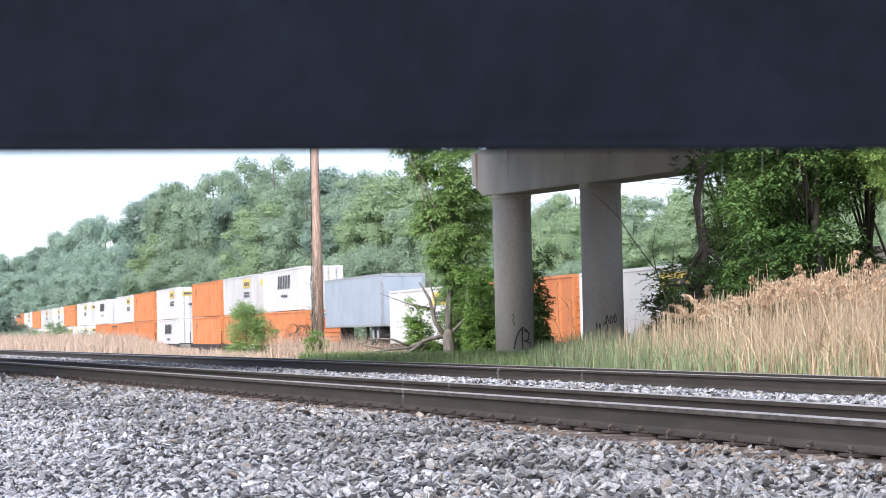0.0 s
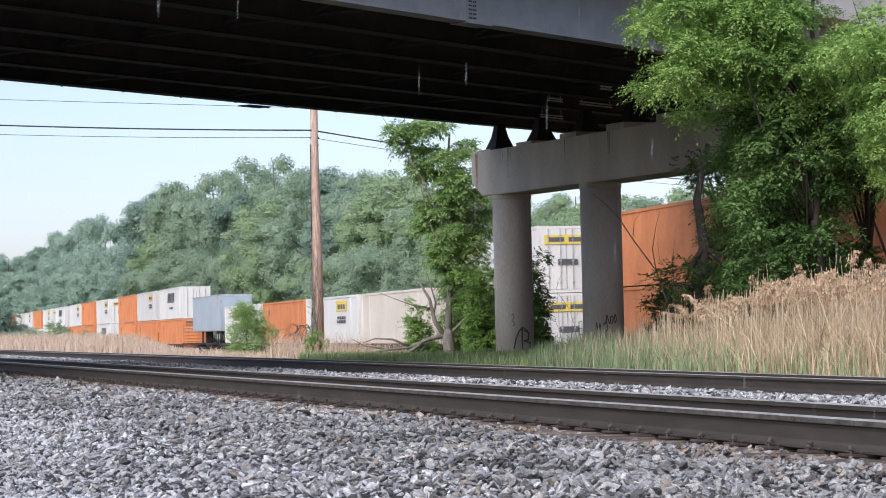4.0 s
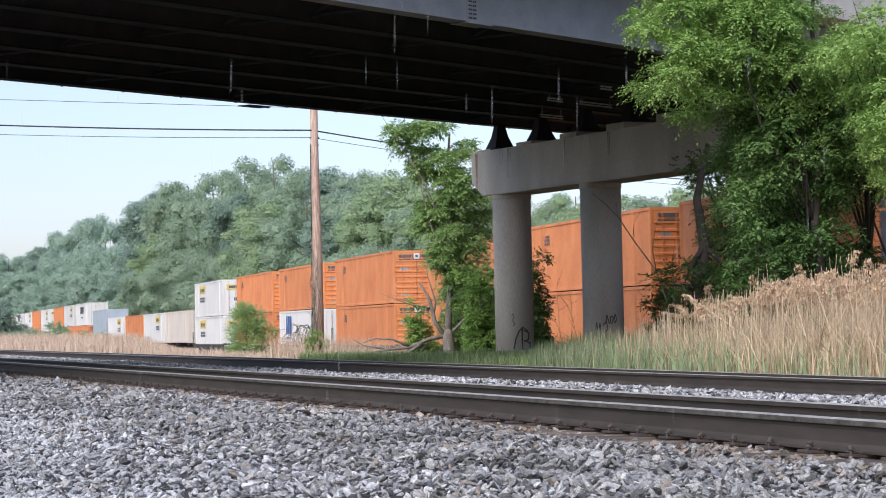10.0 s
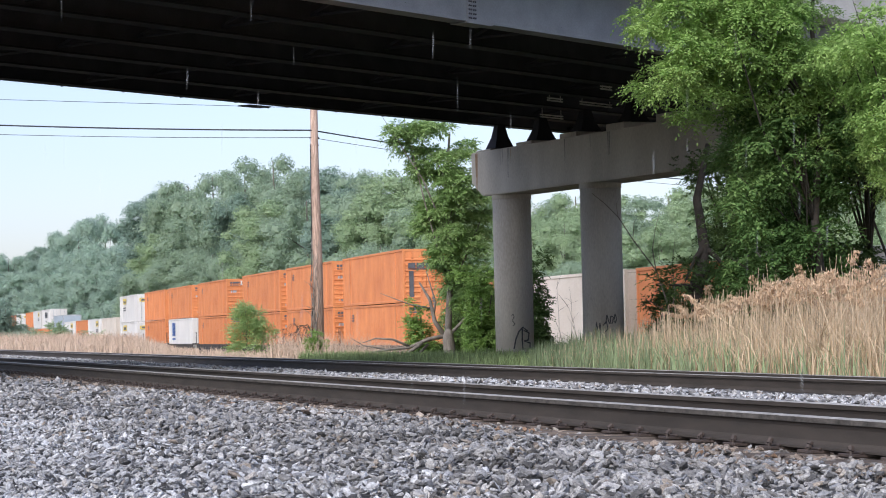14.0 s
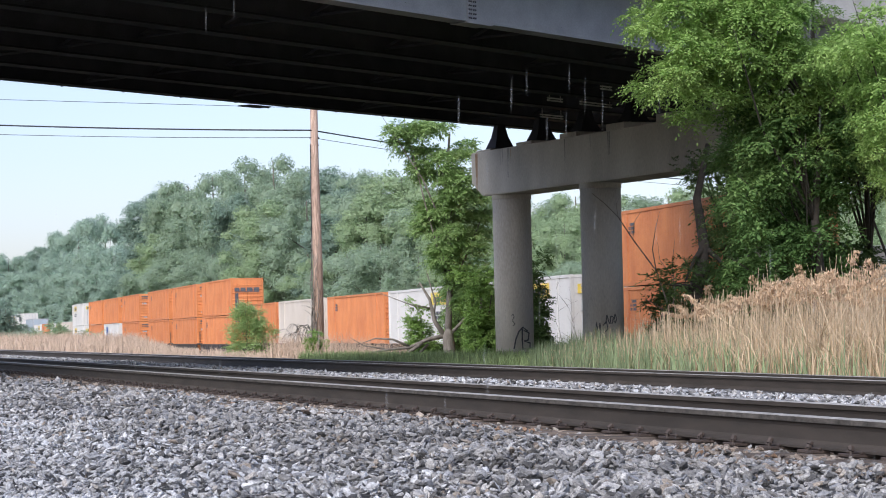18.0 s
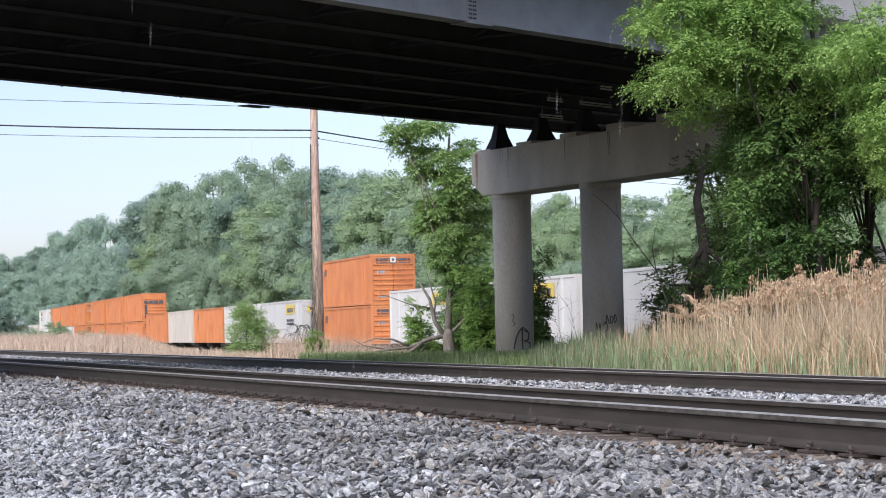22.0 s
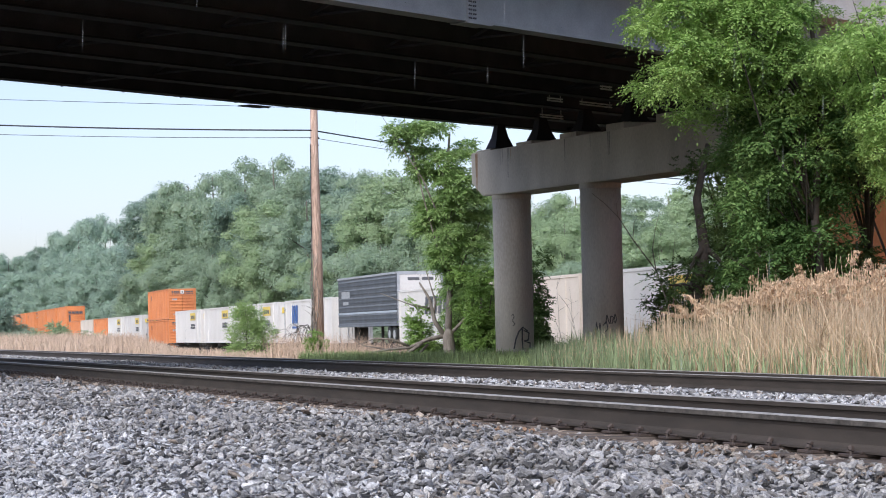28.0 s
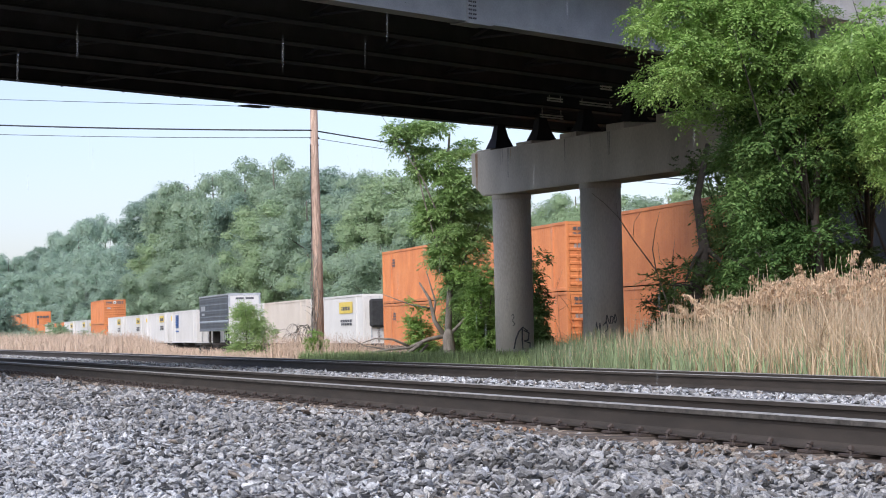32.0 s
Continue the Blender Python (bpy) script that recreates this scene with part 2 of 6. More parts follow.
M["leaf_sumac"] = leaf_mat("pale_green_leaf", (0.28, 0.40, 0.15), (0.42, 0.55, 0.23), (0.56, 0.68, 0.34), 0.45, 0.45, 0.1)
M["leaf_shrub"] = leaf_mat("yellow_green_leaf", (0.19, 0.31, 0.08), (0.33, 0.48, 0.14), (0.47, 0.62, 0.23), 0.38, 0.45, 0.15)


# ---- building helpers ----
def part(name, bm, material, parent, label=""):
    """Links a bmesh as one mesh object under a thing or a part."""
    me = bpy.data.meshes.new(name)
    bm.to_mesh(me)
    bm.free()
    me.materials.append(material)
    ob = new(name, me)
    ob.parent = parent
    if label:
        tagged(ob, label)
    if name in ("lettering", "logo_patch", "rust_patch"):
        tagged(ob, kind="stuff")
    return ob


def again(name, me, parent, m=None):
    """One more piece on the same mesh."""
    ob = new(name, me)
    ob.parent = parent
    if m is not None:
        ob.matrix_basis = m
    return ob


def box(bm, x0, x1, y0, y1, z0, z1, bevel=0.0):
    """Adds a box, with its edges taken off by bevel."""
    r = bmesh.ops.create_cube(bm, size=1, matrix=Matrix.Translation(((x0 + x1) / 2, (y0 + y1) / 2, (z0 + z1) / 2)) @ Matrix.Diagonal((x1 - x0, y1 - y0, z1 - z0, 1)))
    if bevel:
        edges = list({e for v in r["verts"] for e in v.link_edges})
        bmesh.ops.bevel(bm, geom=edges, offset=bevel, segments=1, affect='EDGES')
    return bm


def boxes(*rows, bevel=0.0):
    bm = bmesh.new()
    for r in rows:
        box(bm, *r, bevel=bevel)
    return bm


def tube(bm, a, b, r0, r1, sides=8, caps=True):
    """Adds a tapered round bar from a to b."""
    a, b = Vector(a), Vector(b)
    m = Matrix.Translation((a + b) / 2) @ (b - a).to_track_quat('Z', 'Y').to_matrix().to_4x4()
    bmesh.ops.create_cone(bm, cap_ends=caps, segments=sides, radius1=r0, radius2=r1, depth=(b - a).length, matrix=m)
    return bm


def bent(bm, points, radii, sides=7):
    """Adds a bent tapered limb through points, as one closed skin."""
    rings = []
    pts = [Vector(p) for p in points]
    for i, p in enumerate(pts):
        way = (pts[min(i + 1, len(pts) - 1)] - pts[max(i - 1, 0)]).normalized()
        side = way.cross(Vector((0.31, 0.95, 0.05))).normalized()
        other = way.cross(side)
        rings.append([bm.verts.new(p + radii[i] * (math.cos(k * math.tau / sides) * side + math.sin(k * math.tau / sides) * other)) for k in range(sides)])
    for r, s in zip(rings, rings[1:]):
        for k in range(sides):
            bm.faces.new((r[k], r[(k + 1) % sides], s[(k + 1) % sides], s[k])).smooth = True
    bm.faces.new(rings[-1])
    bm.faces.new(rings[0][::-1])
    return bm


def empty(name, m=None, label="", category="", group="", kind=""):
    ob = new(name)
    ob.empty_display_size = 0.2
    if m is not None:
        ob.matrix_basis = m
    return tagged(ob, label, category, group, kind)


def mesh_np(name, verts, faces, material):
    """A mesh from arrays: verts (n, 3), faces (m, k)."""
    me = bpy.data.meshes.new(name)
    verts, faces = np.asarray(verts, np.float32), np.asarray(faces, np.int32)
    k = faces.shape[1]
    me.vertices.add(len(verts))
    me.vertices.foreach_set("co", verts.ravel())
    me.loops.add(faces.size)
    me.loops.foreach_set("vertex_index", faces.ravel())
    me.polygons.add(len(faces))
    me.polygons.foreach_set("loop_start", np.arange(0, faces.size, k, dtype=np.int32))
    me.update(calc_edges=True)
    me.shade_flat()
    me.materials.append(material)
    return me


# ---- lie of the land ----
# near line: u runs along it, away from the camera; w across it, from its nearest rail
NEAR = Vector((2.413, 12.914, 1.614))
UX, UY = -0.3169, 0.9485
# far line, on which the train runs: rail level at one point, and its heading
FAR = Vector((-3.713, 137.625, 0.166))
TX, TY, TZ = -0.2428, 0.9701, -0.00174
TRAIN_TURN = math.degrees(math.atan2(TY, TX))


def near_line(u, w, z=0.0):
    """A place by the near line; z from the top of its nearest rail's plane."""
    return Vector((NEAR.x + UX * u + UY * w, NEAR.y + UY * u - UX * w, NEAR.z + 0.0012 * u - 0.0285 * w + z))


def steps(a, b, v):
    v = np.clip((v - a) / (b - a), 0, 1)
    return v * v * (3 - 2 * v)


def land(x, y):
    """Height of the ground."""
    x, y = np.asarray(x, float), np.asarray(y, float)
    u = (x - NEAR.x) * UX + (y - NEAR.y) * UY
    w = (x - NEAR.x) * UY - (y - NEAR.y) * UX
    far = (x - FAR.x) * -TY + (y - FAR.y) * TX      # left of the far line
    bed = NEAR.z - 0.27 + 0.0012 * np.clip(u, -40, 200) - 0.0285 * np.clip(w, -6, 10)
    field = 1.0 + 0.10 * np.sin(x * 0.21 + 1.3) * np.sin(y * 0.13)
    z = bed + (field - bed) * steps(9.8, 13.0, w)
    z = z + (1.0 - z) * steps(-6.5, -14.0, w)
    s = (x - FAR.x) * TX + (y - FAR.y) * TY
    low = FAR.z + TZ * np.clip(s, -120, 400) - 0.30
    return z + (low - z) * steps(13.0, 4.0, far)


def grid_sheet(name, xs, ys, height, material):
    gx, gy = np.meshgrid(xs, ys)
    v = np.stack([gx.ravel(), gy.ravel(), height(gx.ravel(), gy.ravel())], axis=1)
    nx, ny = len(xs), len(ys)
    i, j = np.meshgrid(np.arange(nx - 1), np.arange(ny - 1))
    a = (j * nx + i).ravel()
    return new(name, mesh_np(name, v, np.stack([a, a + 1, a + nx + 1, a + nx], axis=1), material))


# ---- ground and ballast bed ----
def spread(lo, hi, fine_lo, fine_hi, step, grow=1.25):
    out = list(np.arange(fine_lo, fine_hi + step, step))
    s, a = step, out[-1]
    while a < hi:
        s *= grow
        a += s
        out.append(a)
    s, a = step, out[0]
    while a > lo:
        s *= grow
        a -= s
        out.insert(0, a)
    return out


tagged(grid_sheet("ground", spread(-1900, 1900, -60, 40, 1.5), spread(-600, 3000, -10, 190, 1.5), land, M["ground"]),
       "rough soil and matted grass sloping from the embankment", "ground", kind="structure")

us, ws = np.arange(-30, 190, 1.0), np.array([-9.5, -8, -6.4, -4, -2, 0, 0.75, 1.5, 4, 7.1, 8.6, 9.6, 10.4, 11.6])
gu, gw = np.meshgrid(us, ws)
lift = np.interp(ws, [-9.5, -8, -6, 9.6, 11.6], [-0.55, -0.2, 0.0, 0.0, -0.45])
bv = np.array([near_line(a, b, -0.235 + c) for a, b, c in zip(gu.ravel(), gw.ravel(), np.repeat(lift, len(us)))])
ii, jj = np.meshgrid(np.arange(len(us) - 1), np.arange(len(ws) - 1))
aa = (jj * len(us) + ii).ravel()
ballast = tagged(new("ballast", mesh_np("ballast", bv, np.stack([aa, aa + len(us), aa + len(us) + 1, aa + 1], axis=1), M["bed"])),
                 "wet grey crushed-stone ballast under the rails", "ballast", kind="structure")


# ---- railway tracks ----
RAIL = [(-0.076, 0.0), (0.076, 0.0), (0.076, 0.011), (0.030, 0.026), (0.010, 0.045), (0.009, 0.120), (0.016, 0.138), (0.036, 0.147), (0.037, 0.176), (0.030, 0.184)]


def rail(parent, w, u0, u1, cant=0.0):
    bm = bmesh.new()
    prof = RAIL + [(-a, b) for a, b in RAIL[::-1] if a > 0 and b > 0.02] + [(-0.076, 0.011)]
    ends = []
    for u in np.arange(u0, u1 + 1, 12.0):
        ends.append([bm.verts.new(near_line(u, w + a, b - 0.186)) for a, b in prof])
    for r, s in zip(ends, ends[1:]):
        for k in range(len(prof)):
            bm.faces.new((r[k], r[(k + 1) % len(prof)], s[(k + 1) % len(prof)], s[k]))
    bm.faces.new(ends[0])
    bm.faces.new(ends[-1][::-1])
    bmesh.ops.recalc_face_normals(bm, faces=bm.faces)
    ob = part("rail", bm, M["rail_side"], parent, "rust-brown steel rail with a polished running surface")
    bm = boxes()
    tops = []
    for u in np.arange(u0, u1 + 1, 12.0):
        tops.append([bm.verts.new(near_line(u, w + a, b - 0.186)) for a, b in ((-0.0385, 0.178), (-0.0365, 0.181), (-0.031, 0.1855), (-0.014, 0.1875), (0.014, 0.1875), (0.031, 0.1855))])
    for r, s in zip(tops, tops[1:]):
        for k in range(5):
            bm.faces.new((r[k], r[k + 1], s[k + 1], s[k]))
    part("running_surface", bm, M["rail_top"], ob, "bright worn steel rail head")
    if w > 0.1:
        return
    bm = bmesh.new()
    rows = [[bm.verts.new(near_line(u, w + a, b - 0.186)) for a, b in ((-0.0382, 0.1485), (-0.0388, 0.152), (-0.0390, 0.1775))] for u in np.arange(u0, u1 + 1, 12.0)]
    for r, s in zip(rows, rows[1:]):
        for k in range(2):
            bm.faces.new((r[k], r[k + 1], s[k + 1], s[k]))
    part("head_side", bm, M["rail_face"], ob, "scuffed grey side of the rail head")


def track(name, w0, u0, u1, ties_to, label):
    t = empty(name, None, label, "railway track", kind="structure")
    for w in (w0, w0 + 1.51):
        rail(t, w, u0, u1)
    tie = bpy.data.meshes.new("tie")
    bm = boxes((-1.28, 1.28, -0.115, 0.115, -0.18, 0.0), bevel=0.012)
    bm.to_mesh(tie)
    bm.free()
    tie.materials.append(M["tie"])
    plate = bpy.data.meshes.new("tie_plate")
    bm = boxes((-0.155, 0.155, -0.085, 0.085, 0.0, 0.02), (-0.105, -0.085, -0.09, 0.09, 0.02, 0.034), (0.085, 0.105, -0.09, 0.09, 0.02, 0.034), bevel=0.004)
    bm.to_mesh(plate)
    bm.free()
    plate.materials.append(M["iron"])
    spike = bpy.data.meshes.new("spike")
    bm = bmesh.new()
    tube(bm, (0, 0, 0), (0, 0, 0.03), 0.009, 0.009, 5)
    tube(bm, (0, 0, 0.03), (0.008, 0, 0.046), 0.021, 0.016, 6)
    bm.to_mesh(spike)
    bm.free()
    spike.materials.append(M["iron"])
    rng = random.Random(7)
    across = math.degrees(math.atan2(-UX, UY))
    u = u0 + 0.3
    while u < ties_to:
        p = near_line(u, w0 + 0.755, -0.21)
        again("tie", tie, t, pose(p.x, p.y, p.z + rng.uniform(-0.008, 0.006), 0, 1.63, across + rng.uniform(-0.8, 0.8)))
        for k, w in enumerate((w0, w0 + 1.51)):
            if u < 34 or k == 0 and u < 60:
                p = near_line(u, w, -0.208)
                pl = again("tie_plate", plate, t, pose(p.x, p.y, p.z, 0, 1.63, across))
                if k == 0 and u < 34:
                    for sx, sy in ((-0.092, 0.05), (-0.15, -0.05)):
                        again("spike", spike, pl, pose(sx, sy + rng.uniform(-0.008, 0.008), (0.012 if sx > -0.1 else 0.002) + rng.uniform(0, 0.008)))
        u += 0.495 + rng.uniform(-0.02, 0.02)
    return t


track("railway_track_near", 0.0, -24, 170, 60, "rusty steel rails spiked to weathered wooden ties in grey ballast")
track("railway_track_middle", 7.14, -24, 170, 0, "second pair of brown steel rails bedded in grey ballast")

# ---- road bridge ----
# b runs along the bridge, right and away; c across it, towards the camera; origin over the far end of the pier
BR = Vector((1.48, 73.84, 8.37))
BX, BY = 0.593, 0.805


def on_bridge(b, c, z=0.0):
    return Vector((BR.x + BX * b + BY * c, BR.y + BY * b - BX * c, BR.z + z))


BT = math.degrees(math.atan2(BY, BX))


def bridge():
    top = empty("road_bridge", pose(BR.x, BR.y, BR.z, 0, 0, BT), "steel girder road bridge with a concrete deck on concrete piers", "bridge", kind="structure")
    # in the bridge's space: x along, y = -c
    for k in range(7):
        c = k * 14.6 / 6
        edge = k in (0, 6)
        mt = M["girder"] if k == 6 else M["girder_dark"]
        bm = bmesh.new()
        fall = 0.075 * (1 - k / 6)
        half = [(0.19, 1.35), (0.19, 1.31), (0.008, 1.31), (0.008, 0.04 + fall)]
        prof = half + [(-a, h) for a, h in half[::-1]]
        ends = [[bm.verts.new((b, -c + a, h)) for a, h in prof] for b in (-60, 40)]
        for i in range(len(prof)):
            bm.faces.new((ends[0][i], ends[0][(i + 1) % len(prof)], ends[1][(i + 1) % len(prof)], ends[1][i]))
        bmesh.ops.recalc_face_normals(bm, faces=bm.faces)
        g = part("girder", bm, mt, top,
                 "blue-grey painted plate girder" if k == 6 else "plate girder coloured dark for the shade under the deck")
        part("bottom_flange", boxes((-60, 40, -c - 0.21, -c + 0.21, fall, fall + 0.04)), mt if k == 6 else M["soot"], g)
        if edge:
            for b in np.arange(-58, 40, 2.2):
                s = -1 if k == 6 else 1
                if k != 6:
                    part("stiffener", boxes((b - 0.008, b + 0.008, -c + s * 0.008, -c + s * 0.17, 0.05, 1.30)), mt, g)
    for b in np.arange(-57, 40, 5.6):
        for k in range(6):
            y0, y1 = -k * 14.6 / 6, -(k + 1) * 14.6 / 6
            bm = bmesh.new()
            tube(bm, (b, y0, 0.2), (b, y1, 1.15), 0.035, 0.035, 5)
            tube(bm, (b, y0, 1.15), (b, y1, 0.2), 0.035, 0.035, 5)
            tube(bm, (b, y0, 0.2), (b, y1, 0.2), 0.035, 0.035, 5)
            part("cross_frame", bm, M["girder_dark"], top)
    part("deck", boxes((-60, 40, -15.6, 1.0, 1.36, 1.62)), M["deck"], top, "weathered concrete deck slab")
    # thin dark sheet that gives the slab's underside its shade by colour
    part("soffit", boxes((-60, 40, -14.4, -0.2, 1.352, 1.358)), M["soffit"], top, "deck underside coloured near black for its shade")
    for y in (-15.5, 0.6):
        part("parapet", boxes((-60, 40, y, y + 0.32, 1.625, 2.5), (-60, 40, y - 0.03, y + 0.35, 2.5, 2.6)), M["deck"], top, "pale concrete parapet")
    # bolted splices
    bolt = bpy.data.meshes.new("bolt")
    bm = bmesh.new()
    bmesh.ops.create_cone(bm, cap_ends=True, segments=6, radius1=0.022, radius2=0.018, depth=0.03, matrix=pose(0, 0, 0, 90))
    bm.to_mesh(bolt)
    bm.free()
    bolt.materials.append(M["girder_dark"])
    for b, c, mt in ((-21.15, 14.6, M["girder"]), (-11.15, 0.0, M["girder_dark"])):
        s = part("splice_plate", boxes((b - 0.16, b + 0.16, -c - 0.028, -c - 0.009, 0.06, 1.29)), mt, top, "bolted splice plate")
        part("flange_splice", boxes((b - 0.45, b + 0.45, -c - 0.22, -c + 0.22, -0.03, -0.002)), mt, s)
        if c > 1:
            for i in range(14):
                for x in (-0.11, -0.045, 0.045, 0.11):
                    again("bolt", bolt, s, pose(b + x, -c - 0.034, 0.12 + i * 0.085))
        else:
            for i in range(14):
                again("bolt", bolt, s, pose(b - 0.42 + i * 0.065, -c - 0.15, -0.04, 90))
    # short pale bars in pairs, added for the pale dashes between the girders
    for b0, b1, c in ((-2.66, -1.45, 3.82), (-5.12, -3.46, 6.83), (-8.35, -7.8, 9.57), (0.05, 0.5, 3.67), (-6.8, -6.05, 6.85), (-2.5, -1.9, 6.95)):
        bm = bmesh.new()
        for dz in (-0.07, -0.14):
            tube(bm, (b0, -c, 0.06 + dz), (b1, -c, 0.06 + dz), 0.022, 0.022, 6)
            for e in (b0 + 0.1, b1 - 0.1):
                tube(bm, (e, -c, 0.06 + dz), (e, -c, 1.36), 0.012, 0.012, 4)
        part("hung_pipe", bm, M["white"], top, "short pale bars hung under the deck")
    return top


bridge()

PX, PY = 0.4415, -0.8973       # along the pier cap, towards the camera
PT = math.degrees(math.atan2(PY, PX))


def pier():
    p = empty("bridge_pier", pose(1.72, 74.35, 0.70, 0, 0, PT), "weathered grey concrete pier with round columns and a heavy cap", "bridge pier", kind="structure")
    for d in (1.05, 6.6, 14.5):
        bm = bmesh.new()
        bmesh.ops.create_cone(bm, cap_ends=True, segments=40, radius1=0.6, radius2=0.6, depth=5.6, matrix=pose(d, 0, 2.7))
        for f in bm.faces:
            f.smooth = len(f.verts) == 4
        c = part("column", bm, M["concrete"], p, "round concrete column")
        bm = bmesh.new()
        bmesh.ops.create_cone(bm, cap_ends=True, segments=40, radius1=0.618, radius2=0.622, depth=0.15, matrix=pose(d, 0, 5.425))
        part("collar", bm, M["concrete"], c)
    # the cap's far end slopes in underneath
    bm = bmesh.new()
    side = [(-0.35, 5.95), (0.35, 5.50), (17.4, 5.50), (17.9, 5.95), (17.9, 6.90), (-0.35, 6.90)]
    rows = [[bm.verts.new((x, y, z)) for x, z in side] for y in (-0.68, 0.68)]
    bm.faces.new(rows[0])
    bm.faces.new(rows[1][::-1])
    for k in range(6):
        bm.faces.new((rows[0][k], rows[1][k], rows[1][(k + 1) % 6], rows[0][(k + 1) % 6]))
    bmesh.ops.recalc_face_normals(bm, faces=bm.faces)
    bmesh.ops.bevel(bm, geom=list(bm.edges), offset=0.03, segments=2, affect='EDGES')
    cap = part("cap", bm, M["concrete"], p, "heavy concrete pier cap streaked with rust")
    streak = random.Random(4)
    for k in range(9):
        x, w = (0.03, 0.09) if k == 0 else (streak.uniform(0.3, 9.0), streak.uniform(0.015, 0.04))
        long = 1.25 if k == 0 else streak.uniform(0.3, 0.8)
        bm = bmesh.new()
        vs = [bm.verts.new((x + a, -0.684, 6.87 - h)) for a, h in ((-w, 0), (w, 0), (w * 0.9, long * 0.5), (w * 0.3, long), (-w * 0.4, long * 0.9), (-w * 0.8, long * 0.4))]
        bm.faces.new(vs)
        part("stain", bm, M["rust"] if k < 2 else M["stain"], cap, "rust streak" if k < 2 else "dark water streak")
    part("joint", boxes((2.14, 2.17, -0.685, -0.66, 5.98, 6.88)), M["stain"], cap, "dark upright joint in the concrete")
    for k in range(7):
        d = 0.35 + k * 14.6 / 6 / 0.888
        rise = 0.06 + 0.045 * k
        s = part("bearing_seat", boxes((d - 0.5, d + 0.5, -0.62, 0.62, 6.902, 6.90 + rise), bevel=0.02), M["concrete"], p)
        bm = bmesh.new()
        lo, hi = 6.94 + rise, 7.665 + 0.075 * (1 - k / 6)
        vs = [[bm.verts.new((d + i * a, j * a, h)) for i, j in ((-1, -1), (1, -1), (1, 1), (-1, 1))] for a, h in ((0.34, lo), (0.20, (lo + hi) / 2), (0.13, hi))]
        bm.faces.new(vs[0][::-1])
        bm.faces.new(vs[2])
        for g, e in zip(vs, vs[1:]):
            for i in range(4):
                bm.faces.new((g[i], g[(i + 1) % 4], e[(i + 1) % 4], e[i]))
        box(bm, d - 0.36, d + 0.36, -0.2, 0.2, 6.90 + rise, 6.94 + rise)
        bmesh.ops.recalc_face_normals(bm, faces=bm.faces)
        part("bearing", bm, M["soot"], p, "dark steel rocker bearing")
    return p


p1 = pier()
copy_thing(p1, pose(1.72 - 34 * BX, 74.35 - 34 * BY, 0.70, 0, 0, PT))


# ---- the train ----
SPEED = 15.0
S0 = 141.57
KEYED, WHEELS = [], []


def on_line(s):
    """Rail level on the far line, s metres along it."""
    d = s - S0
    return FAR.x + TX * d, FAR.y + TY * d, FAR.z + TZ * d


def rides(ob, front, lift=0.0):
    """Notes a thing that rides on the far line with its front end at the train's mark front (in seconds of running)."""
    x, y, z = on_line(SPEED * front)
    ob.matrix_basis = pose(x, y, z + lift, 0, 0.1, TRAIN_TURN)
    KEYED.append((ob, front, lift))
    return ob


LONG, WIDE, TALL = 16.15, 2.59, 2.895


def ribbed_side(bm, y, out, x0, x1, z0, z1, pitch=0.28, deep=0.028):
    """Adds an upright sheet with pressed vertical ribs."""
    xs, x = [], x0
    while x < x1 - 0.02:
        xs += [(x, 0), (min(x + pitch * 0.42, x1), 0), (min(x + pitch * 0.52, x1), 1), (min(x + pitch * 0.9, x1), 1)]
        x += pitch
    xs.append((x1, 0))
    lo = [bm.verts.new((a, y - out * deep * b, z0)) for a, b in xs]
    hi = [bm.verts.new((a, y - out * deep * b, z1)) for a, b in xs]
    for i in range(len(xs) - 1):
        bm.faces.new((lo[i], lo[i + 1], hi[i + 1], hi[i]) if out < 0 else (lo[i + 1], lo[i], hi[i], hi[i + 1]))


def bars(x0, x1, z0, z1, y, rows, gaps, seed):
    """Plain bars in place of lettering, on a side at y."""
    rng = random.Random(seed)
    bm = bmesh.new()
    h = (z1 - z0) / rows
    for r in range(rows):
        x = x0
        while x < x1 - 0.05:
            w = min(rng.uniform(0.6, 1.4) * gaps, x1 - x)
            box(bm, x, x + w, y, y + 0.006, z0 + r * h, z0 + (r + 0.72) * h)
            x += w + gaps * 0.35
    return bm


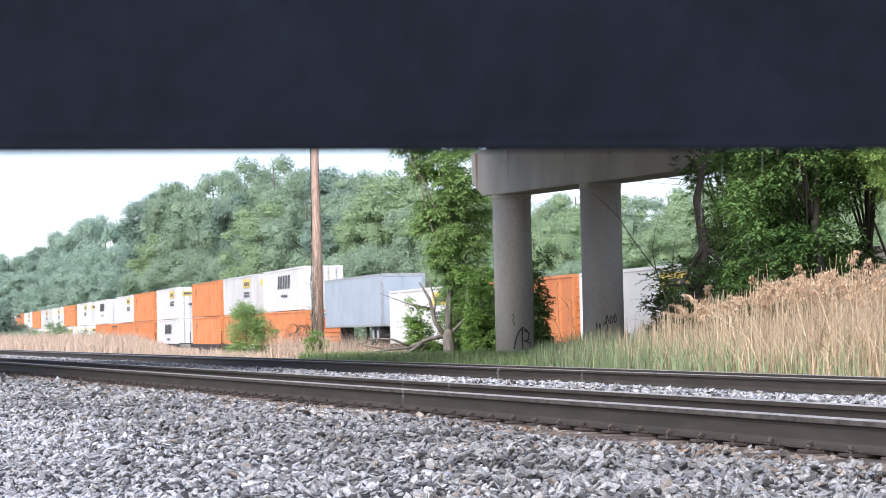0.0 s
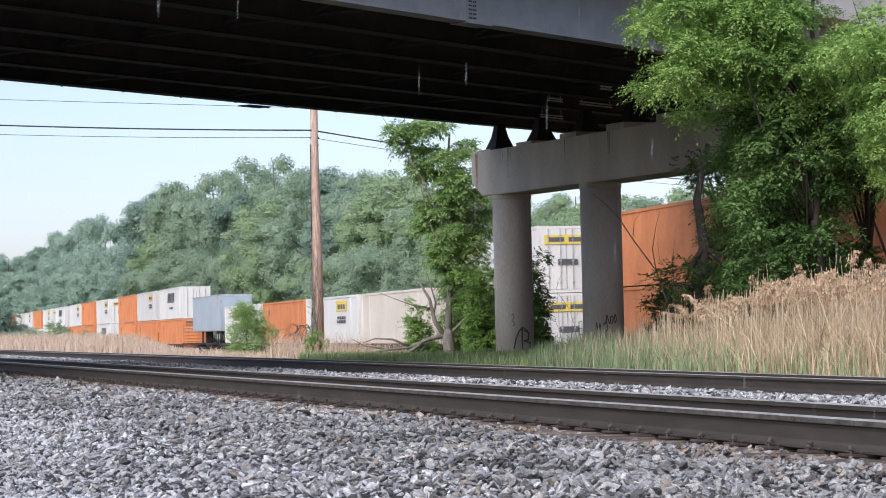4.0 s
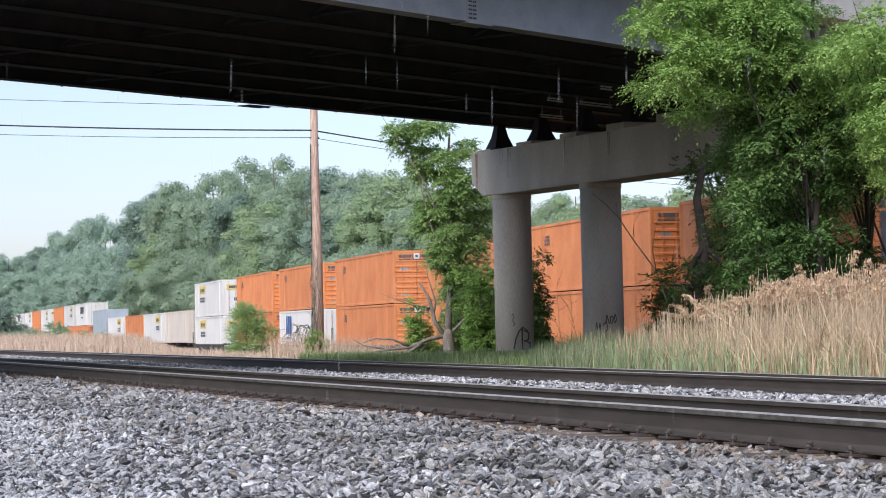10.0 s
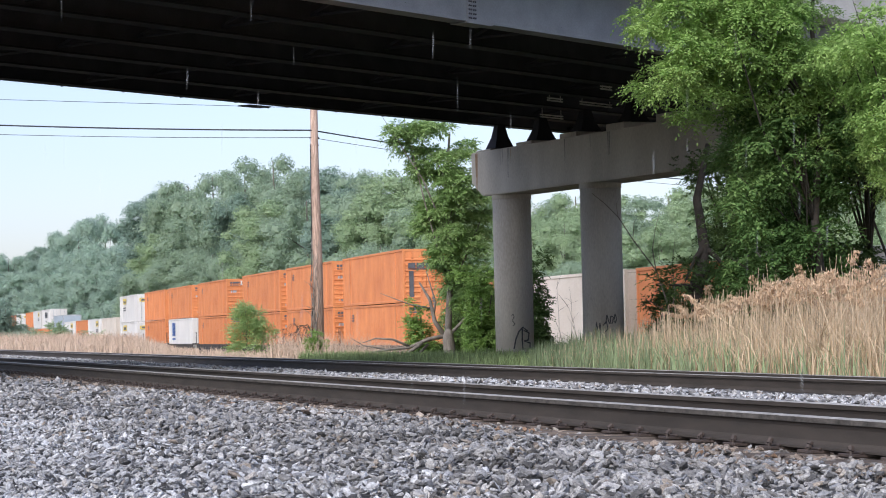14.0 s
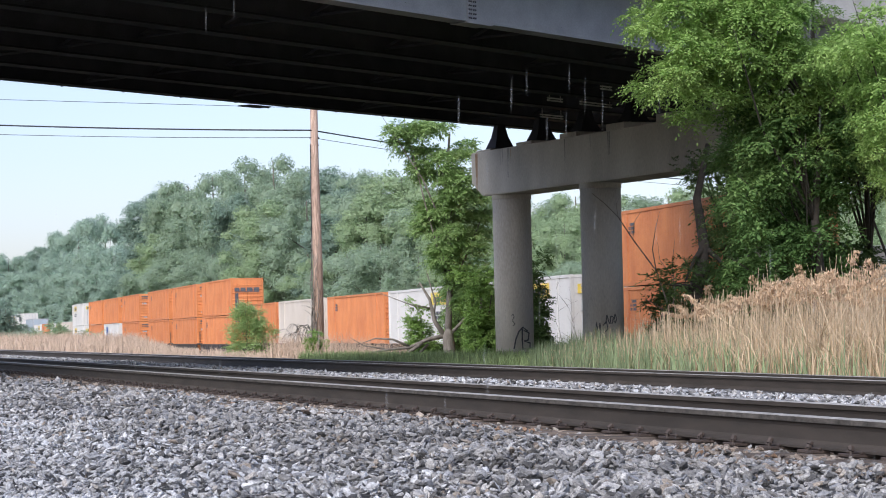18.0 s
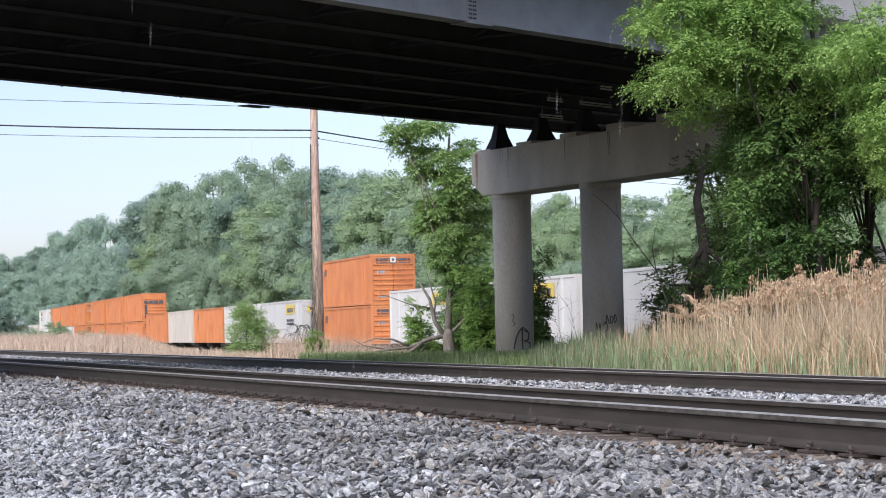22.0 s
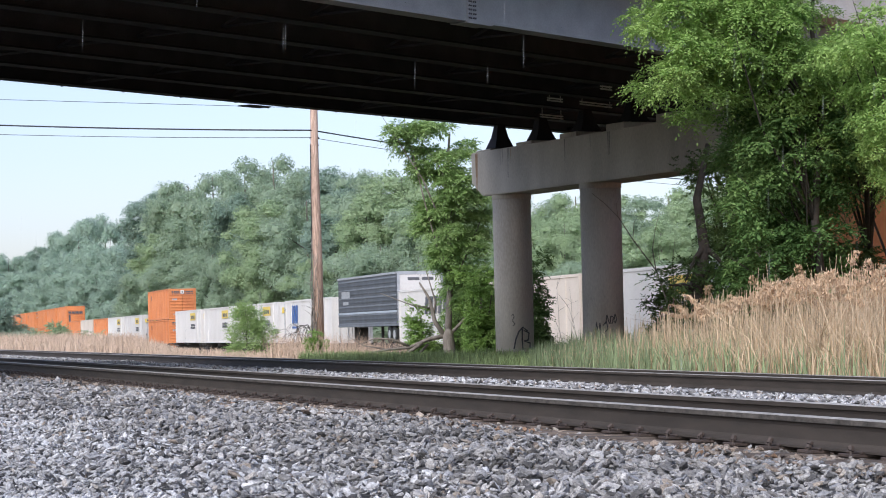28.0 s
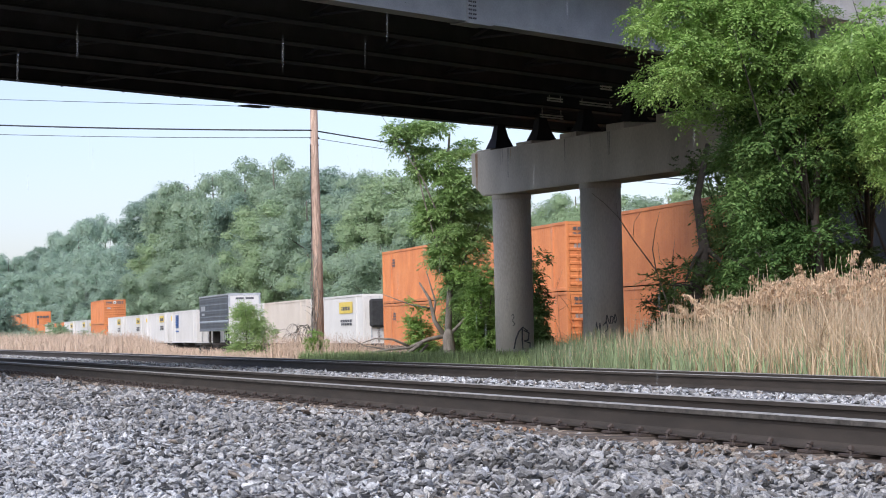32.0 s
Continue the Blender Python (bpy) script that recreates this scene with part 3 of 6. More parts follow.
def container(colour, decal, label):
    """A 53-foot container; x runs back from its front end at 0, its floor is at z 0."""
    c = empty("shipping_container", None, label, "container", "containers on the train")
    y, m = WIDE / 2, M[colour]
    bm = bmesh.new()
    ribbed_side(bm, y - 0.03, 1, -LONG + 0.15, -0.15, 0.16, TALL - 0.12, deep=0.014 if colour == "orange" else 0.008)
    part("side_panel", bm, m, c)
    bm = bmesh.new()
    ribbed_side(bm, -y + 0.03, -1, -LONG + 0.15, -0.15, 0.16, TALL - 0.12, deep=0.014 if colour == "orange" else 0.008)
    part("side_panel", bm, m, c)
    part("front_wall", boxes((-0.06, -0.02, -y + 0.1, y - 0.1, 0.1, TALL - 0.1)), m, c)
    part("roof", boxes((-LONG + 0.05, -0.05, -y + 0.04, y - 0.04, TALL - 0.07, TALL - 0.01)), M["grey"] if colour == "grey" else m, c)
    part("floor", boxes((-LONG + 0.05, -0.05, -y + 0.04, y - 0.04, 0.04, 0.14)), M["steel"], c)
    for s in (-1, 1):
        y0, y1 = sorted((s * (y - 0.07), s * y))
        part("top_rail", boxes((-LONG + 0.12, -0.12, y0, y1, TALL - 0.13, TALL), bevel=0.012), m, c)
        part("bottom_rail", boxes((-LONG + 0.12, -0.12, y0, y1, 0.02, 0.17), bevel=0.012), m, c)
        for x0, x1 in ((-0.16, 0), (-LONG, -LONG + 0.16), (-2.2, -1.9), (-LONG + 1.9, -LONG + 2.2)):
            yy0, yy1 = sorted((s * (y - 0.13), s * (y + 0.004)))
            part("corner_post", boxes((x0, x1, yy0, yy1, 0, TALL + 0.004), bevel=0.012), m, c)
        d0, d1 = sorted((s * 0.015, s * (y - 0.14)))
        if colour == "orange":
            # pressed sheet with level ribs
            bm = bmesh.new()
            line = [(0.0, 0.15)]
            for k in range(8):
                h = 0.22 + k * 0.29
                line += [(0.0, h), (0.045, h + 0.03), (0.045, h + 0.10), (0.0, h + 0.13)]
            line.append((0.0, TALL - 0.14))
            ends = [[bm.verts.new((-LONG - 0.012 - a, e, h)) for a, h in line] for e in (d0, d1)]
            for i in range(len(line) - 1):
                bm.faces.new((ends[0][i], ends[1][i], ends[1][i + 1], ends[0][i + 1]))
            back = [[bm.verts.new((-LONG + 0.03, e, h)) for h in (0.15, TALL - 0.14)] for e in (d0, d1)]
            bm.faces.new((back[0][0], back[0][1], back[1][1], back[1][0]))
            for e in (0, 1):
                bm.faces.new([back[e][0]] + ends[e] + [back[e][1]])
            bmesh.ops.recalc_face_normals(bm, faces=bm.faces)
        else:
            bm = boxes((-LONG - 0.015, -LONG + 0.03, d0, d1, 0.15, TALL - 0.14), bevel=0.006)
        door = part("door", bm, m, c)
        for yb in (0.28, 0.82):
            bm = bmesh.new()
            tube(bm, (-LONG - 0.055, s * yb, 0.14), (-LONG - 0.055, s * yb, TALL - 0.12), 0.02, 0.02, 6)
            for h in (0.4, 1.35, 2.4):
                box(bm, -LONG - 0.075, -LONG - 0.01, s * yb - 0.05, s * yb + 0.05, h, h + 0.07)
            part("locking_bar", bm, M["galv"] if colour != "orange" else m, door)
    part("sill", boxes((-LONG - 0.01, -LONG + 0.05, -y + 0.1, y - 0.1, 0.0, 0.14)), m, c)
    part("header", boxes((-LONG - 0.01, -LONG + 0.05, -y + 0.1, y - 0.1, TALL - 0.13, TALL - 0.01)), m, c)
    if decal == "band":
        part("lettering", boxes((-LONG - 0.08, -LONG - 0.07, -0.95, -0.5, 1.86, 2.14), (-LONG - 0.08, -LONG - 0.07, -0.42, 0.05, 1.86, 2.14), (-LONG - 0.08, -LONG - 0.07, 0.13, 0.55, 1.86, 2.14), (-LONG - 0.08, -LONG - 0.07, 0.62, 1.02, 1.86, 2.14), (-LONG - 0.078, -LONG - 0.07, -0.95, 1.02, 1.78, 1.83)), M["ink"], c, "broad dark lettering bars across the doors")
        part("door_seal", boxes((-LONG - 0.076, -LONG - 0.068, 0.72, 0.98, 0.3, 1.7)), M["ink"], c, "dark upright strip on the door")
    elif colour == "orange":
        part("logo_patch", bars(-3.1, -1.2 - 1.2, 2.0, 2.45, y + 0.001, 3, 0.45, 3), M["ink"], c, "small dark lettering bars")
        part("logo_patch", boxes((-LONG - 0.062, -LONG - 0.052, -1.0, -0.2, 2.52, 2.66), (-LONG - 0.062, -LONG - 0.052, 0.2, 1.0, 2.52, 2.66), (-LONG - 0.06, -LONG - 0.052, -1.0, 1.0, 2.36, 2.43)), M["ink"], c, "dark lettering bars on the door")
        part("logo_badge", boxes((-LONG - 0.066, -LONG - 0.052, -0.16, 0.16, 2.42, 2.74)), M["white"], c, "small white badge")
        part("logo_badge", boxes((-LONG - 0.07, -LONG - 0.067, -0.07, 0.07, 2.5, 2.64)), M["ink"], c)
        part("rust_patch", boxes((-LONG - 0.018, -LONG - 0.0155, 0.5, 0.95, 1.75, 2.05), (-LONG - 0.018, -LONG - 0.0155, 0.45, 0.9, 0.4, 0.62)), M["galv"], c, "grey scuffed patch")
    if decal in ("yellow", "yellow_front"):
        x = -13.1 if decal == "yellow" else -6.2
        part("label_panel", boxes((x, x + 3.2, y + 0.001, y + 0.005, 1.98, 2.62)), M["yellow"], c, "yellow label panel")
        part("lettering", bars(x + 0.5, x + 2.8, 2.1, 2.5, y + 0.006, 1, 0.5, 5), M["ink"], c)
        part("lettering", bars(x + 0.4, x + 3.0, 1.25, 1.72, y + 0.001, 2, 0.5, 6), M["ink"], c, "dark lettering bars")
        part("label_panel", boxes((-LONG - 0.062, -LONG - 0.056, -1.0, 1.0, 2.1, 2.5)), M["yellow"], c, "yellow label panel on the door")
        part("lettering", boxes((-LONG - 0.066, -LONG - 0.063, -0.8, -0.1, 2.2, 2.4), (-LONG - 0.066, -LONG - 0.063, 0.1, 0.8, 2.2, 2.4), (-LONG - 0.062, -LONG - 0.056, -0.5, 0.4, 1.2, 1.45)), M["ink"], c)
    if decal == "logo":
        bm = bmesh.new()
        for k in range(5):
            x = -10.4 + k * 0.98
            vs = [(x, 1.55), (x + 0.62, 1.55), (x + 0.26, 2.45), (x - 0.36, 2.45)]
            a = [bm.verts.new((p, y + 0.001, q)) for p, q in vs]
            b = [bm.verts.new((p, y + 0.007, q)) for p, q in vs]
            bm.faces.new(b)
            for i in range(4):
                bm.faces.new((a[i], a[(i + 1) % 4], b[(i + 1) % 4], b[i]))
        part("lettering", bm, M["ink"], c, "slanted dark lettering bars")
        part("lettering", bars(-9.6, -7.2, 0.95, 1.2, y + 0.001, 1, 0.5, 8), M["ink"], c)
    if decal == "blue":
        bm = bmesh.new()
        for k in range(3):
            x = -3.0 - k * 0.75
            vs = [(x, 1.35), (x + 0.5, 1.35), (x + 0.42, 2.55), (x - 0.08, 2.55)]
            a = [bm.verts.new((p, y + 0.001, q)) for p, q in vs]
            b = [bm.verts.new((p, y + 0.007, q)) for p, q in vs]
            bm.faces.new(b)
            for i in range(4):
                bm.faces.new((a[i], a[(i + 1) % 4], b[(i + 1) % 4], b[i]))
        part("logo", bm, M["blue"], c, "tall blue logo bars")
        part("lettering", boxes((-4.7, -2.5, y + 0.001, y + 0.006, 1.0, 1.14)), M["blue"], c, "thin blue lettering bar")
    if decal == "reefer":
        part("cooling_unit", boxes((-LONG - 0.45, -LONG - 0.06, -0.95, 0.95, 0.95, 2.6), bevel=0.12), M["rubber"], c, "dark cooling unit on the end wall")
        part("label_panel", boxes((-13.2, -9.2, y + 0.001, y + 0.005, 1.82, 2.5)), M["yellow"], c, "yellow label panel")
        part("lettering", bars(-12.4, -10.0, 2.0, 2.3, y + 0.006, 1, 0.5, 5), M["ink"], c)
        part("lettering", bars(-12.9, -9.6, 1.1, 1.5, y + 0.001, 2, 0.5, 6), M["ink"], c)
    return c


def truck(parent, x):
    """A freight-car truck: two side frames, a bolster and two turning wheelsets."""
    t = part("truck", boxes((x - 0.2, x + 0.2, -1.1, 1.1, 0.42, 0.72), bevel=0.03), M["steel"], parent, "cast steel truck")
    for s in (-1, 1):
        bm = bmesh.new()
        y = s * 0.99
        pts = [(-1.15, 0.38), (-1.05, 0.58), (-0.5, 0.72), (0.5, 0.72), (1.05, 0.58), (1.15, 0.38), (0.85, 0.36), (0.4, 0.22), (-0.4, 0.22), (-0.85, 0.36)]
        a = [bm.verts.new((x + p, y - 0.09, q)) for p, q in pts]
        b = [bm.verts.new((x + p, y + 0.09, q)) for p, q in pts]
        bm.faces.new(a)
        bm.faces.new(b[::-1])
        for i in range(len(pts)):
            bm.faces.new((a[i], b[i], b[(i + 1) % len(pts)], a[(i + 1) % len(pts)]))
        bmesh.ops.recalc_face_normals(bm, faces=bm.faces)
        part("side_frame", bm, M["steel"], t)
    for dx in (-0.89, 0.89):
        bm = bmesh.new()
        tube(bm, (0, -0.95, 0), (0, 0.95, 0), 0.08, 0.08, 8)
        for s in (-1, 1):
            tube(bm, (0, s * 0.70, 0), (0, s * 0.83, 0), 0.42, 0.42, 20)
            tube(bm, (0, s * 0.65, 0), (0, s * 0.70, 0), 0.45, 0.45, 20)
            for k in range(4):
                a = k * math.tau / 4
                box(bm, 0.24 * math.cos(a) - 0.05, 0.24 * math.cos(a) + 0.05, s * 0.83 - 0.01, s * 0.83 + 0.01, 0.24 * math.sin(a) - 0.05, 0.24 * math.sin(a) + 0.05)
        w = part("wheelset", bm, M["iron"], t, "steel wheelset")
        w.matrix_basis = pose(x + dx, 0, 0.43)
    return t


def well_car():
    c = empty("well_car", None, "dark rust-brown double-stack well car on the rails", "rail car", "cars of the train")
    for s in (-1, 1):
        y0, y1 = sorted((s * 1.33, s * 1.45))
        sl = part("side_sill", boxes((-16.5, 0.3, y0, y1, 0.28, 0.92), bevel=0.02), M["steel"], c)
        yy0, yy1 = sorted((s * 1.45, s * 1.50))
        for k in range(12):
            part("stiffener", boxes((-15.9 + k * 1.42, -15.82 + k * 1.42, yy0, yy1, 0.3, 0.9)), M["steel"], sl)
    part("floor", boxes((-16.4, 0.2, -1.3, 1.3, 0.2, 0.28), (-16.4, -14, -0.6, 0.6, 0.28, 0.295)), M["steel"], c)
    part("end_platform", boxes((0.18, 1.25, -1.40, 1.40, 0.86, 0.98), (0.25, 0.9, -0.35, 0.35, 0.5, 0.86), bevel=0.02), M["steel"], c)
    part("end_platform", boxes((-17.0, -16.38, -1.40, 1.40, 0.86, 0.98), bevel=0.02), M["steel"], c)
    for s in (-1, 1):
        bm = bmesh.new()
        bent(bm, [(0.7, s * 1.38, 0.98), (0.7, s * 1.38, 1.5), (0.72, s * 1.38, 1.95), (1.08, s * 1.38, 1.95), (1.1, s * 1.38, 1.5), (1.1, s * 1.38, 0.98)], [0.02] * 6, 6)
        g = part("grab_rail", bm, M["steel"], c)
        for k in range(3):
            bm = bmesh.new()
            tube(bm, (0.7, s * 1.38, 1.15 + k * 0.25), (1.1, s * 1.38, 1.15 + k * 0.25), 0.015, 0.015, 5)
            part("rung", bm, M["steel"], g)
    truck(c, 0.75)
    return c


def spine_car():
    c = empty("spine_car", None, "dark steel spine car carrying one load", "rail car", "cars of the train")
    part("spine", boxes((-17.2, 1.1, -0.24, 0.24, 0.62, 0.98), bevel=0.02), M["steel"], c)
    for x in (-0.5, -8.0, -15.6):
        part("cross_arm", boxes((x - 0.25, x + 0.25, -1.32, 1.32, 0.80, 0.995), (x - 0.12, x + 0.12, -0.9, 0.9, 0.62, 0.80), bevel=0.015), M["steel"], c)
    part("end_platform", boxes((0.2, 1.2, -1.35, 1.35, 0.80, 0.90), bevel=0.015), M["steel"], c)
    bm = bmesh.new()
    for k in range(7):
        tube(bm, (-3.0 - k * 1.7, 1.0, 0.45), (-3.9 - k * 1.7, 1.0, 0.45), 0.06, 0.06, 7)
    for k in range(9):
        tube(bm, (-2 - k * 1.5, 1.05, 0.42), (-2 - k * 1.5, 0.1, 0.8), 0.025, 0.025, 5)
    box(bm, -14.8, -1.2, 0.98, 1.06, 0.38, 0.46)
    part("brake_gear", bm, M["steel"], c)
    truck(c, 0.65)
    return c


def trailer(colour, label, ribs):
    """A road trailer on the spine car's deck; z 0 is the deck."""
    c = empty("road_trailer", None, label, "trailer")
    y, m = 1.29, M[colour]
    rows = [(-LONG, 0, -y, y, 0.98, 3.95)]
    part("body", boxes(*rows, bevel=0.03), m, c)
    if ribs:
        for s in (-1, 1):
            for k in range(11):
                y0, y1 = sorted((s * y, s * (y + 0.035)))
                part("side_rib", boxes((-LONG + 0.2, -0.2, y0, y1, 1.12 + k * 0.25, 1.21 + k * 0.25), bevel=0.008), M["slate"] if k % 2 == 0 else m, c)
            y0, y1 = sorted((s * y, s * (y + 0.045)))
            part("top_rail", boxes((-LONG, -0.05, y0, y1, 3.82, 3.94), bevel=0.01), M["galv"], c)
            part("bottom_rail", boxes((-LONG, -0.05, y0, y1, 0.99, 1.1), bevel=0.01), M["slate"], c)
            part("rub_rail", boxes((-LONG + 0.1, -0.1, y0, y1, 1.72, 1.84), bevel=0.01), M["bluegrey"], c, "pale band along the side")
        part("label_panel", boxes((-3.6, -1.2, y + 0.036, y + 0.04, 2.7, 3.1), (-3.2, -1.6, y + 0.036, y + 0.04, 2.3, 2.5)), M["galv"], c, "pale lettering bars")
    else:
        part("top_rail", boxes((-LONG, 0, y, y + 0.015, 3.84, 3.94), (-LONG, 0, -y - 0.015, -y, 3.84, 3.94)), M["galv"], c)
        part("bottom_rail", boxes((-LONG, 0, y, y + 0.015, 0.99, 1.12), (-LONG, 0, -y - 0.015, -y, 0.99, 1.12)), M["galv"], c)
    part("rear_frame", boxes((-LONG - 0.05, -LONG - 0.002, -y, -y + 0.14, 0.98, 3.95), (-LONG - 0.05, -LONG - 0.002, y - 0.14, y, 0.98, 3.95), (-LONG - 0.05, -LONG - 0.002, -y + 0.14, y - 0.14, 3.78, 3.95), (-LONG - 0.05, -LONG - 0.002, -y + 0.14, y - 0.14, 0.98, 1.1)), M["galv"], c, "galvanised rear door frame")
    for s in (-1, 1):
        d0, d1 = sorted((s * 0.01, s * (y - 0.15)))
        part("door", boxes((-LONG - 0.03, -LONG - 0.002, d0, d1, 1.11, 3.77)), M["grey"] if ribs else m, c)
        for x in (-LONG + 1.2, -LONG + 2.45):
            bm = bmesh.new()
            tube(bm, (x, s * 0.62, 0.52), (x, s * 1.22, 0.52), 0.51, 0.51, 22)
            w = part("tyre", bm, M["rubber"], c)
            bm = bmesh.new()
            tube(bm, (x, s * 1.19, 0.52), (x, s * 1.235, 0.52), 0.28, 0.24, 16)
            part("rim", bm, M["galv"], w)
        y0, y1 = sorted((s * 0.75, s * 0.9))
        part("landing_leg", boxes((-2.9, -2.75, y0, y1, 0.0, 0.98), (-3.0, -2.65, y0 - 0.03, y1 + 0.03, 0.0, 0.04)), M["steel"], c)
    if ribs:
        part("lettering", boxes((-LONG - 0.036, -LONG - 0.031, -0.75, -0.1, 3.45, 3.62), (-LONG - 0.036, -LONG - 0.031, 0.05, 0.7, 3.45, 3.62)), M["ink"], c, "dark lettering bars on the doors")
    part("bogie_frame", boxes((-LONG + 0.6, -LONG + 3.1, -0.55, 0.55, 0.55, 0.975)), M["steel"], c)
    part("hitch", boxes((-1.2, -0.6, -0.3, 0.3, 0.0, 0.97), bevel=0.05), M["steel"], c)
    part("bumper", boxes((-LONG - 0.02, -LONG + 0.06, -1.1, 1.1, 0.45, 0.55), (-LONG, -LONG + 0.05, -0.6, -0.5, 0.55, 0.98), (-LONG, -LONG + 0.05, 0.5, 0.6, 0.55, 0.98)), M["steel"], c)
    return c


# kinds of load: paint, lettering and description
KINDS = {
    "o": ("orange", "", "faded orange 53-foot container with small dark lettering"),
    "x": ("orange", "band", "faded orange container with broad lettering on its doors"),
    "w": ("white", "yellow", "white 53-foot container with a yellow label panel"),
    "f": ("white", "yellow_front", "white container with yellow labels near one end"),
    "l": ("white", "logo", "white 53-foot container with slanted dark lettering"),
    "b": ("white", "blue", "white 53-foot container with tall blue logo bars"),
    "g": ("grey", "yellow", "greyish white container with a yellow label panel"),
    "e": ("beige", "", "plain beige 53-foot container on a spine car"),
    "n": ("navy", "", "dark navy 53-foot container"),
    "r": ("white", "reefer", "white refrigerated container with a dark cooling unit"),
}
# front mark of each load and its containers, upper then lower; a single letter rides alone on a spine car
LOADS = [
    (31.2, "wo"), (29.8, "ow"), (28.4, "wo"), (27.1, "ow"), (25.8, "gw"), (24.3, "wo"), (22.95, "ow"), (21.55, "ww"), (19.91, "lo"), (18.25, "wo"), (17.13, "oo"),
    (15.82, "wl"), (14.15, "oo"), (12.93, "go"), (11.66, "lo"),
    (10.13, "T"), (8.90, "w"), (7.69, "o"), (6.56, "w"), (5.40, "e"),
    (4.03, "ff"), (2.48, "oo"), (1.23, "ob"), (-0.10, "oo"), (-1.71, "oo"), (-2.96, "oo"), (-4.25, "xo"),
    (-5.59, "o"), (-6.75, "e"), (-7.92, "o"), (-9.08, "w"), (-10.28, "g"),
    (-11.71, "oo"), (-13.10, "w"), (-14.33, "w"), (-15.65, "w"), (-16.93, "b"),
    (-18.15, "D"), (-19.25, "l"), (-20.36, "e"), (-21.55, "r"),
    (-22.99, "oo"), (-24.25, "oo"), (-25.55, "oo"), (-26.90, "no"), (-28.2, "oo"),
]
first = {}


def one_more(key, make):
    """The first of a kind is built, the rest are copies of it."""
    if key in first:
        return copy_thing(first[key], Matrix())
    first[key] = make()
    return first[key]


for front, load in LOADS:
    if len(load) == 2:
        for k, z in zip(load, (0.30 + TALL + 0.02, 0.30)):
            rides(one_more(k, lambda: container(*KINDS[k])), front, z)
        rides(one_more("well", well_car), front)
    else:
        if load == "T":
            rides(trailer("bluegrey", "blue-grey road trailer riding on a spine car", False), front, 1.0)
        elif load == "D":
            rides(trailer("darkgrey", "dark grey ribbed road trailer on a spine car", True), front, 1.0)
        else:
            rides(one_more(load, lambda: container(*KINDS[load])), front, 1.0)
        rides(one_more("spine", spine_car), front)

# the far line's own rails and ties, low behind the grass
far_track = empty("railway_track_far", None, "rusty rails of the line that the train runs on", "railway track", kind="structure")
for side in (-0.755, 0.755):
    bm = bmesh.new()
    a, b = on_line(10), on_line(700)
    prof = RAIL + [(-p, q) for p, q in RAIL[::-1] if p > 0 and q > 0.02] + [(-0.076, 0.011)]
    ends = [[bm.verts.new((e[0] + TY * (side + p), e[1] - TX * (side + p), e[2] - 0.188 + q)) for p, q in prof] for e in (a, b)]
    for k in range(len(prof)):
        bm.faces.new((ends[0][k], ends[0][(k + 1) % len(prof)], ends[1][(k + 1) % len(prof)], ends[1][k]))
    bmesh.ops.recalc_face_normals(bm, faces=bm.faces)
    part("rail", bm, M["rail_side"], far_track)
bm = bmesh.new()
va, fa = [], []
for k in range(700):
    x, y, z = on_line(60 + k * 0.6)
    for p, q in ((-1.28, -0.115), (1.28, -0.115), (1.28, 0.115), (-1.28, 0.115)):
        for h in (-0.3, -0.19):
            va.append((x + TY * p + TX * q, y - TX * p + TY * q, z + h))
    o = k * 8
    fa += [(o + 1, o + 3, o + 5, o + 7), (o, o + 2, o + 3, o + 1), (o + 2, o + 4, o + 5, o + 3), (o + 4, o + 6, o + 7, o + 5), (o + 6, o, o + 1, o + 7)]
bm.free()
ties = again("ties", mesh_np("ties", va, fa, M["tie"]), far_track)
tagged(ties, kind="stuff")


# ---- plants ----
def leaf_cloud(name, lobes, n, size, material, seed, clump=0.35, per=14, flat=0.6, hang=0.0, long=1.6, inner=0.55, rough=0.42, under=-0.35):
    """A crown: leaves in sprays set over the skins of lobes (x, y, z, rx, ry, rz), with gaps between the sprays."""
    rng = np.random.default_rng(seed)
    lobes = np.array(lobes, float)
    area = (lobes[:, 3] * lobes[:, 4] + lobes[:, 3] * lobes[:, 5] + lobes[:, 4] * lobes[:, 5])
    m = max(4, n // per)
    which = rng.choice(len(lobes), m, p=area / area.sum())
    d = rng.normal(size=(m, 3))
    d /= np.linalg.norm(d, axis=1)[:, None]
    d[:, 2] = np.where(d[:, 2] < under, -d[:, 2], d[:, 2])
    r = rng.uniform(inner, 1.06, m) ** 0.7
    cen = lobes[which, :3] + d * lobes[which, 3:] * r[:, None]
    leaf = np.repeat(np.arange(m), per)
    out = d[leaf]
    k = len(leaf)
    pos = cen[leaf] + np.clip(rng.normal(size=(k, 3)), -1.5, 1.5) * clump * np.array([1, 1, 0.55])
    pos[:, 2] -= hang * rng.random(k) * clump
    nor = out * 0.6 + np.array([0, 0, flat]) + rng.normal(size=(k, 3)) * rough
    nor /= np.linalg.norm(nor, axis=1)[:, None]
    ax = np.cross(nor, rng.normal(size=(k, 3)))
    ax /= np.linalg.norm(ax, axis=1)[:, None]
    bx = np.cross(nor, ax)
    s = size * rng.uniform(0.6, 1.3, k)[:, None]
    fold = nor * s * 0.22
    v = np.stack([pos - ax * s * long / 2, pos + bx * s * 0.5 + fold, pos + ax * s * long / 2 - fold * 0.6, pos - bx * s * 0.5 + fold], axis=1).reshape(-1, 3)
    return mesh_np(name, v, np.arange(k * 4).reshape(-1, 4), material)


